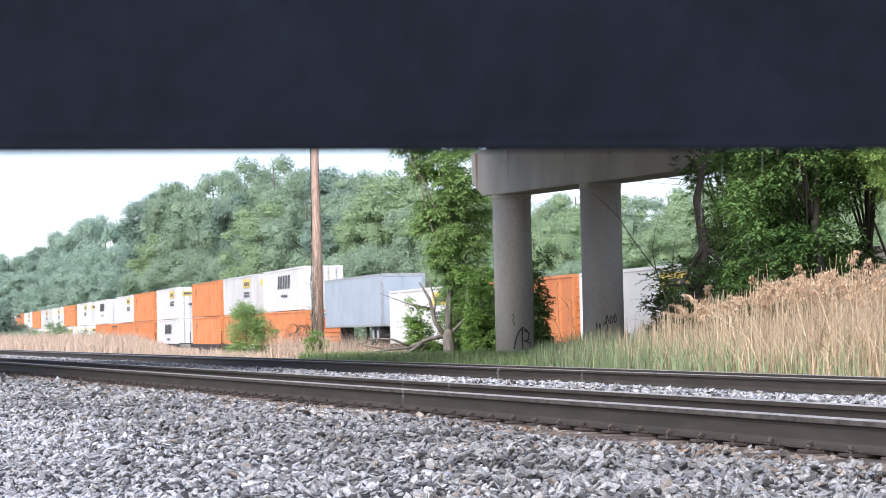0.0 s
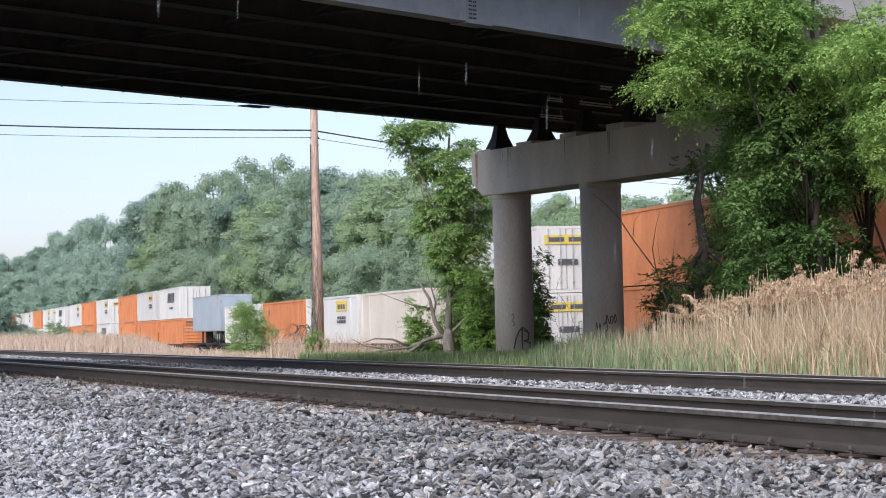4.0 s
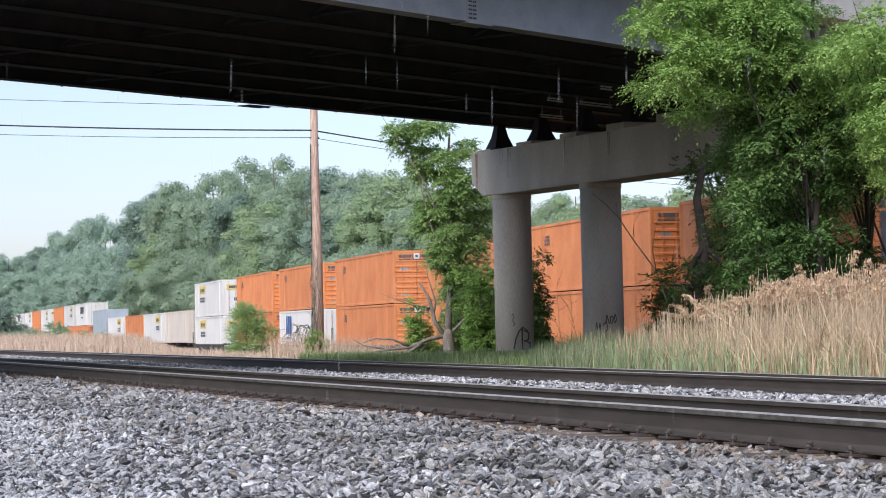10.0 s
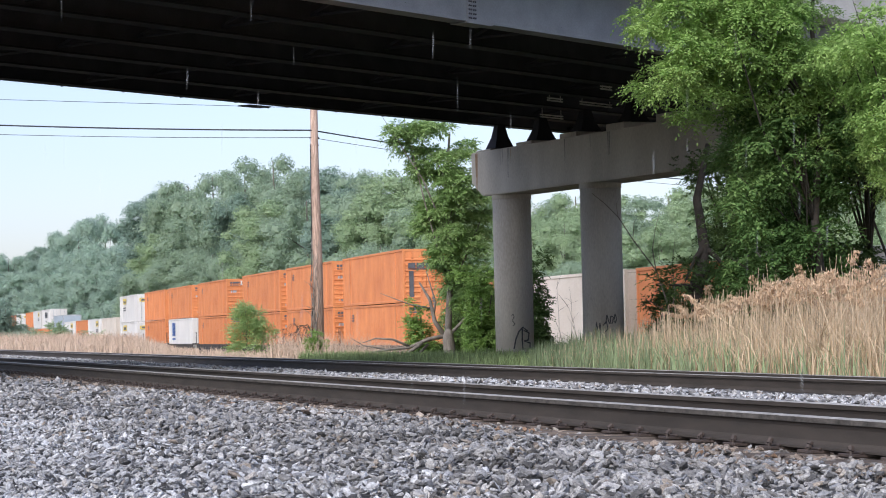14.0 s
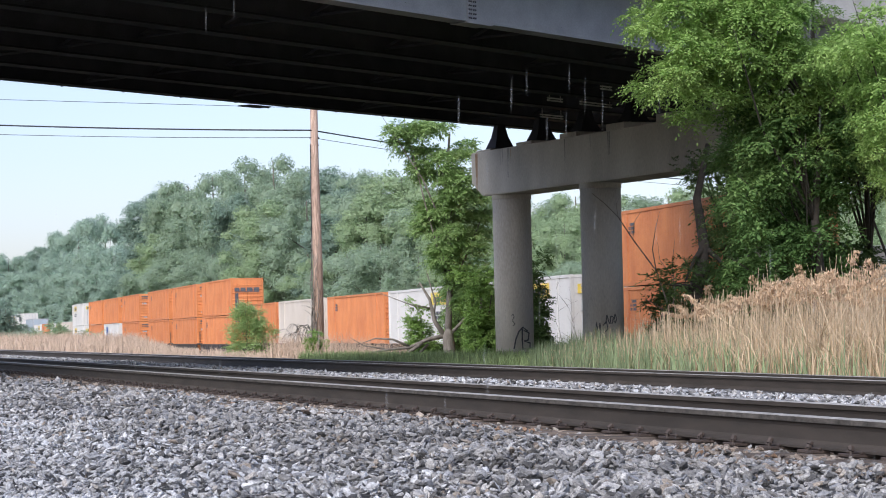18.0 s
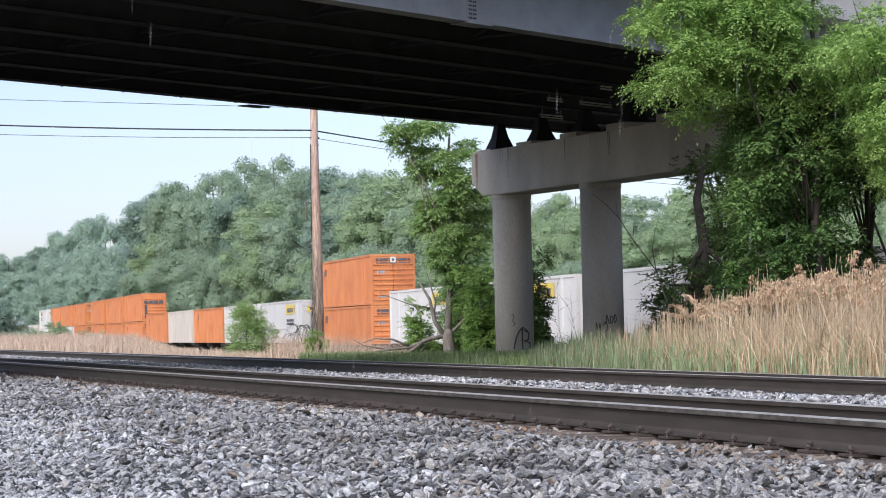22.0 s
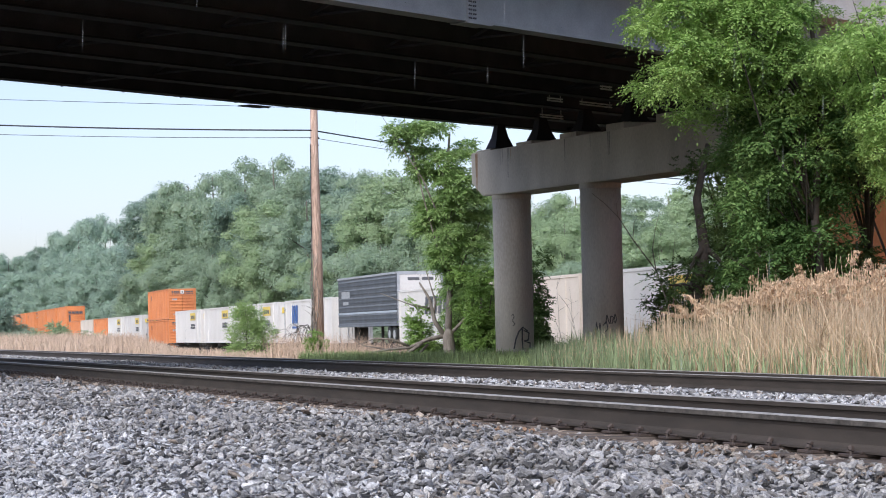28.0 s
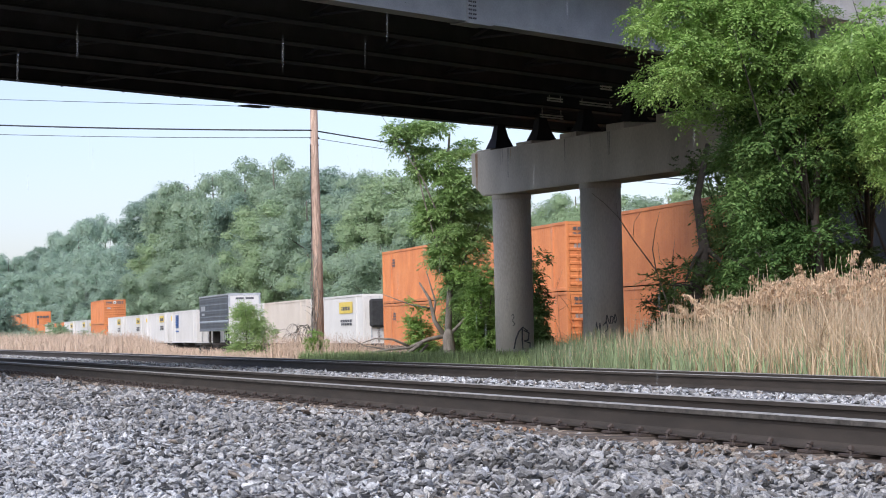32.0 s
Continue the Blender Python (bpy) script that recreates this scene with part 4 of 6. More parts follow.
def spray_cloud(name, lobes, sprays, length, size, material, seed, droop=0.5, slim=0.36, lift=0.15):
    """A crown of compound leaves: each spray is a bowed stalk from a lobe's skin, with paired leaflets and one at its tip."""
    rng = np.random.default_rng(seed)
    lobes = np.array(lobes, float)
    area = lobes[:, 3] * lobes[:, 4] + lobes[:, 3] * lobes[:, 5] + lobes[:, 4] * lobes[:, 5]
    which = rng.choice(len(lobes), sprays, p=area / area.sum())
    d = rng.normal(size=(sprays, 3))
    d /= np.linalg.norm(d, axis=1)[:, None]
    d[:, 2] = np.where((d[:, 2] < -0.2) & (rng.random(sprays) < 0.75), -d[:, 2], d[:, 2])
    base = lobes[which, :3] + d * lobes[which, 3:] * (rng.uniform(0.25, 1.0, sprays) ** 0.6)[:, None]
    way = d * np.array([1, 1, 0.45]) + rng.normal(size=(sprays, 3)) * 0.45 + np.array([0, 0, lift])
    way /= np.linalg.norm(way, axis=1)[:, None]
    reach = length * rng.uniform(0.6, 1.25, sprays)
    side = np.cross(way, np.array([0, 0, 1.0]) + rng.normal(size=(sprays, 3)) * 0.3)
    side /= np.linalg.norm(side, axis=1)[:, None]
    per = 9
    f = np.array([0.25, 0.25, 0.45, 0.45, 0.65, 0.65, 0.84, 0.84, 1.0])
    lr = np.array([1, -1, 1, -1, 1, -1, 1, -1, 0.0])
    i = np.repeat(np.arange(sprays), per)
    f, lr = np.tile(f, sprays)[:, None], np.tile(lr, sprays)[:, None]
    k = len(i)
    stem = base[i] + way[i] * reach[i][:, None] * f
    stem[:, 2] -= (droop * reach[i] * f[:, 0] ** 2)
    tip = way[i] * (0.45 + 0.5 * (lr == 0)) + side[i] * lr * 0.9 + rng.normal(size=(k, 3)) * 0.22
    tip[:, 2] -= droop * (0.3 + 0.6 * f[:, 0]) * 0.9
    tip /= np.linalg.norm(tip, axis=1)[:, None]
    s = size * rng.uniform(0.7, 1.25, k)[:, None]
    nor = np.array([0, 0, 0.9]) + d[i] * 0.45 + rng.normal(size=(k, 3)) * 0.28
    across_leaf = np.cross(nor, tip)
    across_leaf /= np.linalg.norm(across_leaf, axis=1)[:, None]
    nor = np.cross(tip, across_leaf)
    fold = nor * s * 0.07
    v = np.stack([stem, stem + tip * s * 0.45 + across_leaf * s * slim / 2 + fold, stem + tip * s - fold, stem + tip * s * 0.45 - across_leaf * s * slim / 2 + fold], axis=1).reshape(-1, 3)
    return mesh_np(name, v, np.arange(k * 4).reshape(-1, 4), material)


def tree(name, x, y, label, lobes, n, size, leaf, seed, trunk, radius, limbs=8, clump=0.35, per=14, bark="bark", hang=0.0, group="", z=None, category="tree", rough=0.42, flat=0.6, long=1.6, core=0.0, spray=0.0, slim=0.5):
    """A tapered trunk with limbs to the lobes of its crown, and the crown's leaves; lobes are in the tree's own space."""
    z = float(land(x, y)) - 0.05 if z is None else z
    t = empty(name, pose(x, y, z), label, category, group)
    rng = random.Random(seed)
    bm = bmesh.new()
    bent(bm, trunk, [radius * (1 - 0.75 * i / (len(trunk) - 1)) for i in range(len(trunk))], 9)
    part("trunk", bm, M[bark], t)
    for i, lb in enumerate(rng.sample(list(lobes), min(limbs, len(lobes)))):
        k = rng.randrange(max(1, len(trunk) // 3), len(trunk) - 1) if len(trunk) > 2 else 0
        a, b = Vector(trunk[k]), Vector(lb[:3])
        if b.z < a.z:
            a = Vector(trunk[max(0, k - 1)])
        mid = a.lerp(b, 0.5) + Vector((rng.uniform(-0.2, 0.2), rng.uniform(-0.2, 0.2), 0.15)) * (b - a).length * 0.4
        bm = bmesh.new()
        r = radius * 0.32
        bent(bm, [a, a.lerp(mid, 0.55), mid, b, b + (b - mid) * 0.35], [r, r * 0.8, r * 0.6, r * 0.35, r * 0.12], 6)
        part("limb", bm, M[bark], t)
    if spray:
        again("crown", spray_cloud("crown", lobes, n // 9, spray, size, M[leaf], seed, hang, slim), t)
        return t
    again("crown", leaf_cloud("crown", lobes, n, size, M[leaf], seed, clump, per, hang=hang, rough=rough, flat=flat, long=long, inner=0.72 if core else 0.55, under=-0.8 if core else -0.35), t)
    if core:
        # the close inner foliage under the outer sprays
        bm = bmesh.new()
        for lb in lobes:
            got = bmesh.ops.create_icosphere(bm, subdivisions=2, radius=1.0, matrix=Matrix.Translation(lb[:3]) @ Matrix.Diagonal((lb[3] * core, lb[4] * core, lb[5] * core, 1)))
            for v in got["verts"]:
                v.co = Vector(lb[:3]) + (v.co - Vector(lb[:3])) * rng.uniform(0.55, 1.2)
        part("inner_foliage", bm, M[leaf], t)
    return t


# maple in front of the bridge: spreading sprays over a dark heart
def maple_lobes(seed, count, low, top, left_low, left_high, right_low, right_high, shift=0.0):
    """Many flat boughs; the crown reaches further out high up than low down, and thins towards the bridge's parapet."""
    r, out = random.Random(seed), []
    while len(out) < count:
        h = low + (top - low) * r.random() ** 0.66
        swell = math.sqrt(max(0.06, 1 - ((h - top * 0.55) / (top * 0.56)) ** 2))
        up = min(1, max(0, (h - 4.6) / 1.3))
        x = r.uniform(-left_low - (left_high - left_low) * up, right_low + (right_high - right_low) * up) * (0.4 + 0.6 * swell)
        y = r.uniform(-1.0, 1.0) * 2.3 * swell
        if x + shift > -0.5 and h > 6.65 and r.random() < 0.96:
            continue
        out.append((x, y, h, r.uniform(0.22, 0.5), r.uniform(0.22, 0.5), r.uniform(0.12, 0.26)))
    return out


tree("maple_tree", 7.45, 46.5, "leafy bright green maple beside the bridge", maple_lobes(11, 230, 5.3, 9.0, 1.8, 3.65, 0.35, 2.5), 155000, 0.082, "leaf_maple", 12,
     [(0, 0, 0), (0.1, 0, 1.5), (-0.05, 0.05, 3.2), (0.1, 0, 5.2), (0.0, 0.1, 7.2), (0.1, 0, 8.4)], 0.11, 14, hang=0.55, bark="twig", spray=0.30)
tree("maple_tree", 9.75, 44.0, "bright green maple with low sprays beside the bridge", maple_lobes(19, 98, 3.7, 7.6, 1.6, 3.0, 0.6, 0.9, 2.85), 62000, 0.086, "leaf_maple", 20,
     [(0, 0, 0), (0.1, 0, 2), (-0.1, 0.1, 4.0), (0, 0, 6.2), (0, 0, 7.0)], 0.1, 9, hang=0.55, bark="twig", spray=0.28)
tree("maple_tree", 11.2, 48.5, "bright green maple crowding the embankment", maple_lobes(13, 90, 4.2, 7.2, 2.0, 2.4, 2.0, 2.2, 3.5), 50000, 0.1, "leaf_maple", 13,
     [(0, 0, 0), (0.1, 0, 2), (-0.1, 0.1, 4.0), (0.1, 0, 6.6)], 0.07, 3, bark="twig", hang=0.55, spray=0.30)
# darker leaf colour stands for the crown's shaded lower half
tree("box_elder", 7.55, 47.6, "lower tree with leaves coloured darker for the maple's shade", maple_lobes(17, 95, 1.5, 5.7, 1.75, 1.95, 0.35, 0.7), 50000, 0.1, "leaf_lower", 18,
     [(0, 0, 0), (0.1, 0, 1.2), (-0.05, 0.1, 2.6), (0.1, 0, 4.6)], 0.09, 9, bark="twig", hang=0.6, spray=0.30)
# growth behind it, its shade put into the dark leaf colour
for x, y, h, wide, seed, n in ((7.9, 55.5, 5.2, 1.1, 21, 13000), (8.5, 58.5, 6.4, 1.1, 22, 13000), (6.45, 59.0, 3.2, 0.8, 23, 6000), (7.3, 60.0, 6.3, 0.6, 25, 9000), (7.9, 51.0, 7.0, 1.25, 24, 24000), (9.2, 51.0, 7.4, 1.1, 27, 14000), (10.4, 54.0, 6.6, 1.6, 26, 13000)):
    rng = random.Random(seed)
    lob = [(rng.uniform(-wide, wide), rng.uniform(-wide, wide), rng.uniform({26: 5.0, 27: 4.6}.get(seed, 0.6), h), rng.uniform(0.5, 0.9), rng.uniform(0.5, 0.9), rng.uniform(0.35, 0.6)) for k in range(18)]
    tree("box_elder", x, y, "box elder with leaves coloured dark for the bridge's shade", lob, n, 0.105, "leaf_dark", seed, [(-0.25, 0, 0), (0.08, 0.1, 1.1), (-0.12, 0.05, 2.3), (0.14, 0.1, 3.4), (-0.02, 0.1, 4.6), (0.3, 0.1, 6.0)] if seed == 23 else [(0, 0, 0), (0.1, 0.1, h * 0.4), (0, 0, h * 0.9)], 0.26 if seed == 23 else 0.12, 7, bark="twig", hang=0.45, spray=0.3)

# ash beside the pier, with its broken, bleached limbs
def crown_lobes(seed, count, heights, lefts, rights, small, large, deep=0.9):
    """Tufts spread through a crown whose width is given by height."""
    r, out = random.Random(seed), []
    for k in range(count):
        h = r.uniform(heights[0], heights[-1])
        x0, x1 = float(np.interp(h, heights, lefts)), float(np.interp(h, heights, rights))
        q = r.uniform(small, large)
        out.append((r.uniform(x0 + q * 0.6, x1 - q * 0.6), r.uniform(-deep, deep), h, q, q, q * 0.55))
    return out


ash = crown_lobes(32, 74, [2.2, 3.3, 4.4, 5.4, 6.6, 7.4, 8.0, 8.6], [0.3, -0.45, -0.95, -1.05, -1.15, -1.45, -2.1, -2.45], [0.9, 1.3, 1.45, 1.5, 1.35, 0.85, 0.95, 1.2], 0.22, 0.46)
tree("ash_tree", 0.22, 82.0, "slender green ash with a pale trunk beside the pier", ash, 42000, 0.15, "leaf_mid", 31,
     [(-0.05, 0, 0), (-0.1, 0, 1.5), (-0.02, 0, 2.8), (0.02, 0, 4.5), (-0.05, 0, 6.5), (0.1, 0, 8.3)], 0.15, 13, bark="dead", hang=0.5, spray=0.36, slim=0.42)
stump = empty("dead_tree", pose(0.1, 81.3, float(land(0.1, 81.3)) - 0.1), "broken grey stump with long bleached fallen limbs", "dead tree")
bm = bmesh.new()
bent(bm, [(0.1, 0, 0), (0.05, 0, 0.6), (0.0, 0, 1.25), (0.05, 0, 1.45)], [0.28, 0.22, 0.2, 0.12], 9)
part("trunk", bm, M["dead"], stump)
for pts, r in (([(-0.05, 0, 1.25), (-0.7, -0.1, 1.12), (-1.35, -0.2, 0.86), (-2.1, -0.2, 0.80), (-3.0, -0.3, 0.66)], 0.085),
               ([(-0.9, -0.3, 1.0), (-1.5, -0.4, 0.6), (-2.2, -0.5, 0.42), (-2.7, -0.5, 0.2)], 0.07), ([(-1.35, -0.2, 0.9), (-1.9, -0.3, 1.15), (-2.5, -0.3, 1.2), (-2.95, -0.3, 1.05)], 0.05),
               ([(-0.1, 0, 1.2), (-0.45, 0, 1.75), (-0.6, 0, 2.5), (-0.95, 0, 3.1)], 0.1), ([(-0.5, 0, 1.9), (-0.4, 0, 2.4), (-0.7, 0, 3.5)], 0.05),
               ([(0.1, 0, 1.3), (0.5, 0, 1.7), (0.75, 0, 2.1)], 0.07), ([(-0.7, 0, 0.95), (-1.2, 0.2, 0.45), (-1.7, 0.1, 0.2)], 0.05),
               ([(-2.1, -0.2, 0.8), (-2.9, -0.2, 0.95), (-3.4, -0.2, 1.25)], 0.03), ([(-0.6, 0, 2.2), (-1.3, 0, 2.35), (-2.3, 0, 2.75)], 0.03)):
    bm = bmesh.new()
    bent(bm, pts, [r * (1 - 0.7 * i / (len(pts) - 1)) for i in range(len(pts))], 7)
    part("limb", bm, M["dead"], stump)


def bush(name, x, y, label, wide, high, n, size, leaf, seed, lobes_n=12, category="bush", deep=None, floor=0.25):
    rng = random.Random(seed)
    lob = []
    # leaning stems of uneven length, each with a few sprays along it
    for k in range(max(5, lobes_n // 2)):
        a, tip = rng.uniform(0, math.tau), high * rng.uniform(0.45, 1.0)
        reach = wide * rng.uniform(0.2, 1.0) * (1.15 - 0.5 * tip / high)
        for f in (0.3, 0.6, 0.92):
            if tip * f > high * floor * 0.5:
                q = rng.uniform(0.12, 0.26) * (1.15 - 0.4 * f)
                lob.append((math.cos(a) * reach * f ** 0.7, math.sin(a) * (deep or wide) * f ** 0.7 * rng.uniform(0.3, 1), tip * f, wide * q * 1.3, wide * q * 1.3, high * q * 0.55))
    return tree(name, x, y, label, lob, int(n * 1.35), size * 1.05, leaf, seed, [(0, 0, 0), (0.05, 0, high * 0.35), (0, 0, high * 0.7)], 0.035 * high, 6, category=category, hang=0.35, spray=size * 2.6)


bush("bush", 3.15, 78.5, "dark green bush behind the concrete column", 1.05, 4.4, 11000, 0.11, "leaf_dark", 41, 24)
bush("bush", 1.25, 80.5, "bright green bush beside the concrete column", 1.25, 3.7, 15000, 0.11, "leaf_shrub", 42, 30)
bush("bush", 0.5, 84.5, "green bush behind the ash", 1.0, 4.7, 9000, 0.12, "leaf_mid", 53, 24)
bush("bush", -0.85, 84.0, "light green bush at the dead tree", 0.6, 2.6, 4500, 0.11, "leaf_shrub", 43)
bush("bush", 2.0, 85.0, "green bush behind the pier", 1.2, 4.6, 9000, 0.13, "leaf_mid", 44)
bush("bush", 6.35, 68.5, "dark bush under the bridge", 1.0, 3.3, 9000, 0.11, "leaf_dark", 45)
rng = random.Random(46)
lob = []
for k in range(36):
    h = 0.15 + 1.95 * rng.random() ** 1.1
    a, out = rng.uniform(0, math.tau), (1.05 - 0.3 * h) * rng.uniform(0.2, 1.0) * 1.45
    lob.append((math.cos(a) * out, math.sin(a) * out, h, rng.uniform(0.16, 0.3), rng.uniform(0.16, 0.3), rng.uniform(0.16, 0.34)))
tree("bush", -8.75, 103.0, "loose light green bush among dry grass", lob, 11000, 0.125, "leaf_sumac", 46, [(0, 0, 0), (0.05, 0, 0.7), (0, 0, 1.6)], 0.05, 9, category="bush", hang=0.15, spray=0.34, slim=0.3)
bush("bush", -4.95, 90.8, "small bright green shrub at the pole's foot", 0.5, 1.2, 5000, 0.06, "leaf_shrub", 47)
bush("bush", -34.2, 205.0, "light green bush in dry grass", 2.3, 2.3, 4500, 0.2, "leaf_hazed", 48)
bush("bush", -38.5, 214.0, "green bush in dry grass", 2.2, 1.9, 3500, 0.2, "leaf_wood", 49)
bush("bush", -31.0, 207.0, "light green bush in dry grass", 1.4, 2.0, 3000, 0.2, "leaf_hazed", 50)
bush("cedar", -44.3, 236.0, "dark green cedar at the field's edge", 1.9, 5.2, 5000, 0.22, "leaf_pine", 51, 20, category="tree")
bush("bush", -43.5, 237.0, "dark green bush at the field's edge", 2.6, 3.0, 4000, 0.25, "leaf_wood", 52)


def brush(name, x, y, label, wide, high, count, seed, material="twig", r=0.012):
    """Bare stems that fork."""
    b = empty(name, pose(x, y, float(land(x, y))), label, "brush")
    rng = random.Random(seed)
    for k in range(count):
        bm = bmesh.new()
        p = Vector((rng.uniform(-wide, wide) * 0.4, rng.uniform(-wide, wide) * 0.4, -0.05))
        d = Vector((rng.uniform(-0.5, 0.5), rng.uniform(-0.5, 0.5), 1))
        pts = [p]
        for i in range(5):
            d += Vector((rng.uniform(-0.4, 0.4), rng.uniform(-0.4, 0.4), rng.uniform(-0.15, 0.1)))
            pts.append(pts[-1] + d.normalized() * high * rng.uniform(0.15, 0.26))
        bent(bm, pts, [r, r * 0.9, r * 0.7, r * 0.5, r * 0.35, r * 0.2], 5)
        for i in (2, 3, 4):
            e = pts[i] + Vector((rng.uniform(-1, 1), rng.uniform(-1, 1), rng.uniform(0.1, 0.8))) * high * 0.2
            bent(bm, [pts[i], pts[i].lerp(e, 0.5) + Vector((0, 0, 0.03)), e], [r * 0.5, r * 0.35, r * 0.15], 4)
        part("stem", bm, M[material], b)
    return b


tangle = empty("dead_brush", pose(-5.85, 96.5, float(land(-5.85, 96.5))), "arching tangle of dark leafless stems by the pole", "brush")
rng = random.Random(61)
for k in range(44):
    foot, peak, end = rng.uniform(-0.5, 0.75), rng.uniform(0.5, 1.45), rng.uniform(-1.0, -0.35) if k % 3 else rng.uniform(0.2, 0.6)
    p = [Vector((foot, rng.uniform(-0.4, 0.4), -0.05)), Vector((foot + end * 0.1, rng.uniform(-0.4, 0.4), peak * 0.6)), Vector((foot + end * 0.35, rng.uniform(-0.4, 0.4), peak)),
         Vector((foot + end * 0.75, rng.uniform(-0.4, 0.4), peak * rng.uniform(0.85, 1.0))), Vector((foot + end, rng.uniform(-0.4, 0.4), peak * rng.uniform(0.25, 0.75)))]
    for turn in range(2):
        p = [p[0]] + [a.lerp(b, f) for a, b in zip(p, p[1:]) for f in (0.25, 0.75)] + [p[-1]]
    bm = bmesh.new()
    q = rng.uniform(0.008, 0.022)
    bent(bm, p, [q * (1 - 0.75 * i / (len(p) - 1)) for i in range(len(p))], 5)
    part("stem", bm, M["twig"], tangle)
brush("bare_sapling", 3.75, 74.5, "leafless sapling between the columns", 0.3, 3.2, 4, 62, "bark", 0.011)
sapling = empty("bare_sapling", pose(6.1, 66.5, float(land(6.1, 66.5))), "leafless leaning sapling beside the concrete column", "sapling")
for pts, q in (([(0.25, 0, -0.05), (0.32, 0, 1.2), (0.25, 0, 2.2), (-0.07, 0, 3.2), (-0.7, 0.1, 4.1), (-1.1, 0.1, 4.75), (-1.47, 0.2, 5.15), (-1.83, 0.2, 5.45)], 0.03),
               ([(-0.07, 0, 3.2), (-0.15, 0.1, 3.8), (-0.05, 0.1, 4.4), (0.1, 0.2, 4.9)], 0.018), ([(0.28, 0, 1.6), (0.45, 0.1, 2.6), (0.4, 0.1, 3.4), (0.5, 0.1, 4.1)], 0.02),
               ([(-0.7, 0.1, 4.1), (-0.65, 0.1, 4.6), (-0.4, 0.1, 4.95)], 0.012), ([(0.27, 0, 2.0), (-0.4, -0.1, 2.4), (-0.85, -0.1, 2.4)], 0.013), ([(0.4, 0.1, 3.0), (0.05, 0.1, 3.5), (0.0, 0.1, 4.0)], 0.011),
               ([(0.3, 0, 1.3), (-0.3, 0.1, 1.75), (-0.8, 0.1, 1.85)], 0.012), ([(-1.1, 0.1, 4.75), (-1.15, 0.1, 5.1), (-1.0, 0.1, 5.4)], 0.008)):
    bm = bmesh.new()
    bent(bm, pts, [q * (1 - 0.75 * i / (len(pts) - 1)) for i in range(len(pts))], 6)
    part("branch", bm, M["dead"], sapling)
brush("dead_brush", -2.6, 92.0, "thin leafless weeds by the fallen limb", 2.4, 0.85, 40, 64, "bark", 0.009)
brush("dead_brush", -4.3, 94.0, "thin dry weeds beside the pole", 1.6, 0.8, 34, 67, "bark", 0.008)


# ---- reeds and grass ----
def scatter(rng, n, xs, ys, keep):
    """n places in a rectangle of the plan where keep(x, y) holds."""
    x, y = rng.uniform(*xs, n * 3), rng.uniform(*ys, n * 3)
    ok = keep(x, y)
    return x[ok][:n], y[ok][:n]


def across(x, y):
    return (x - NEAR.x) * UY - (y - NEAR.y) * UX


def left_of_far(x, y):
    return (x - FAR.x) * -TY + (y - FAR.y) * TX


def blades(name, x, y, high, wide, material, rng, lean=0.22, per=1, z=None):
    """Bent tapered blades, three joints each."""
    x, y, high = np.repeat(x, per), np.repeat(y, per), np.repeat(high, per) * rng.uniform(0.7, 1.1, len(x) * per)
    n = len(x)
    x, y = x + rng.normal(size=n) * 0.05 * (per > 1), y + rng.normal(size=n) * 0.05 * (per > 1)
    z = land(x, y) - 0.04
    a = rng.uniform(0, 2 * np.pi, n)
    sx, sy = np.cos(a) * wide / 2, np.sin(a) * wide / 2
    b = rng.uniform(0, 2 * np.pi, n)
    l = high * lean * np.abs(rng.normal(size=n))
    lx, ly = np.cos(b) * l, np.sin(b) * l
    rows = []
    for f, w in ((0, 1.0), (0.5, 0.8), (1.0, 0.12)):
        for s in (-1, 1):
            rows.append(np.stack([x + lx * f * f + s * sx * w, y + ly * f * f + s * sy * w, z + high * f * (1 - 0.12 * f * (l / high))], axis=1))
    v = np.stack(rows, axis=1).reshape(-1, 3)
    o = np.arange(n)[:, None] * 6
    f = np.concatenate([o + np.array([[0, 1, 3, 2]]), o + np.array([[2, 3, 5, 4]])])
    return new(name, mesh_np(name, v, f, material))


def stalks(name, x, y, high, material, rng, r=0.007):
    """Upright three-sided reed stems; gives back their tips too."""
    n = len(x)
    z = land(x, y) - 0.04
    b = rng.uniform(0, 2 * np.pi, n)
    l = high * 0.10 * np.abs(rng.normal(size=n))
    top = np.stack([x + np.cos(b) * l, y + np.sin(b) * l, z + high], axis=1)
    base = np.stack([x, y, z], axis=1)
    rows = []
    for p, w in ((base, 1.0), (top, 0.6)):
        for k in range(3):
            rows.append(p + np.array([math.cos(k * 2.094) * r * w, math.sin(k * 2.094) * r * w, 0]))
    v = np.stack(rows, axis=1).reshape(-1, 3)
    o = np.arange(n)[:, None] * 6
    f = np.concatenate([o + np.array([[k, (k + 1) % 3, 3 + (k + 1) % 3, 3 + k]]) for k in range(3)])
    return new(name, mesh_np(name, v, f, material)), top


rg = np.random.default_rng(70)


def reed_height(x, y):
    """Reeds are tall by the bridge's maples and low towards the columns."""
    return np.interp((x - 2.0) / (y / 50.0), [0.3, 1.5, 3.1, 4.3, 5.7, 8.0], [0.55, 0.95, 1.5, 1.85, 2.0, 1.85])


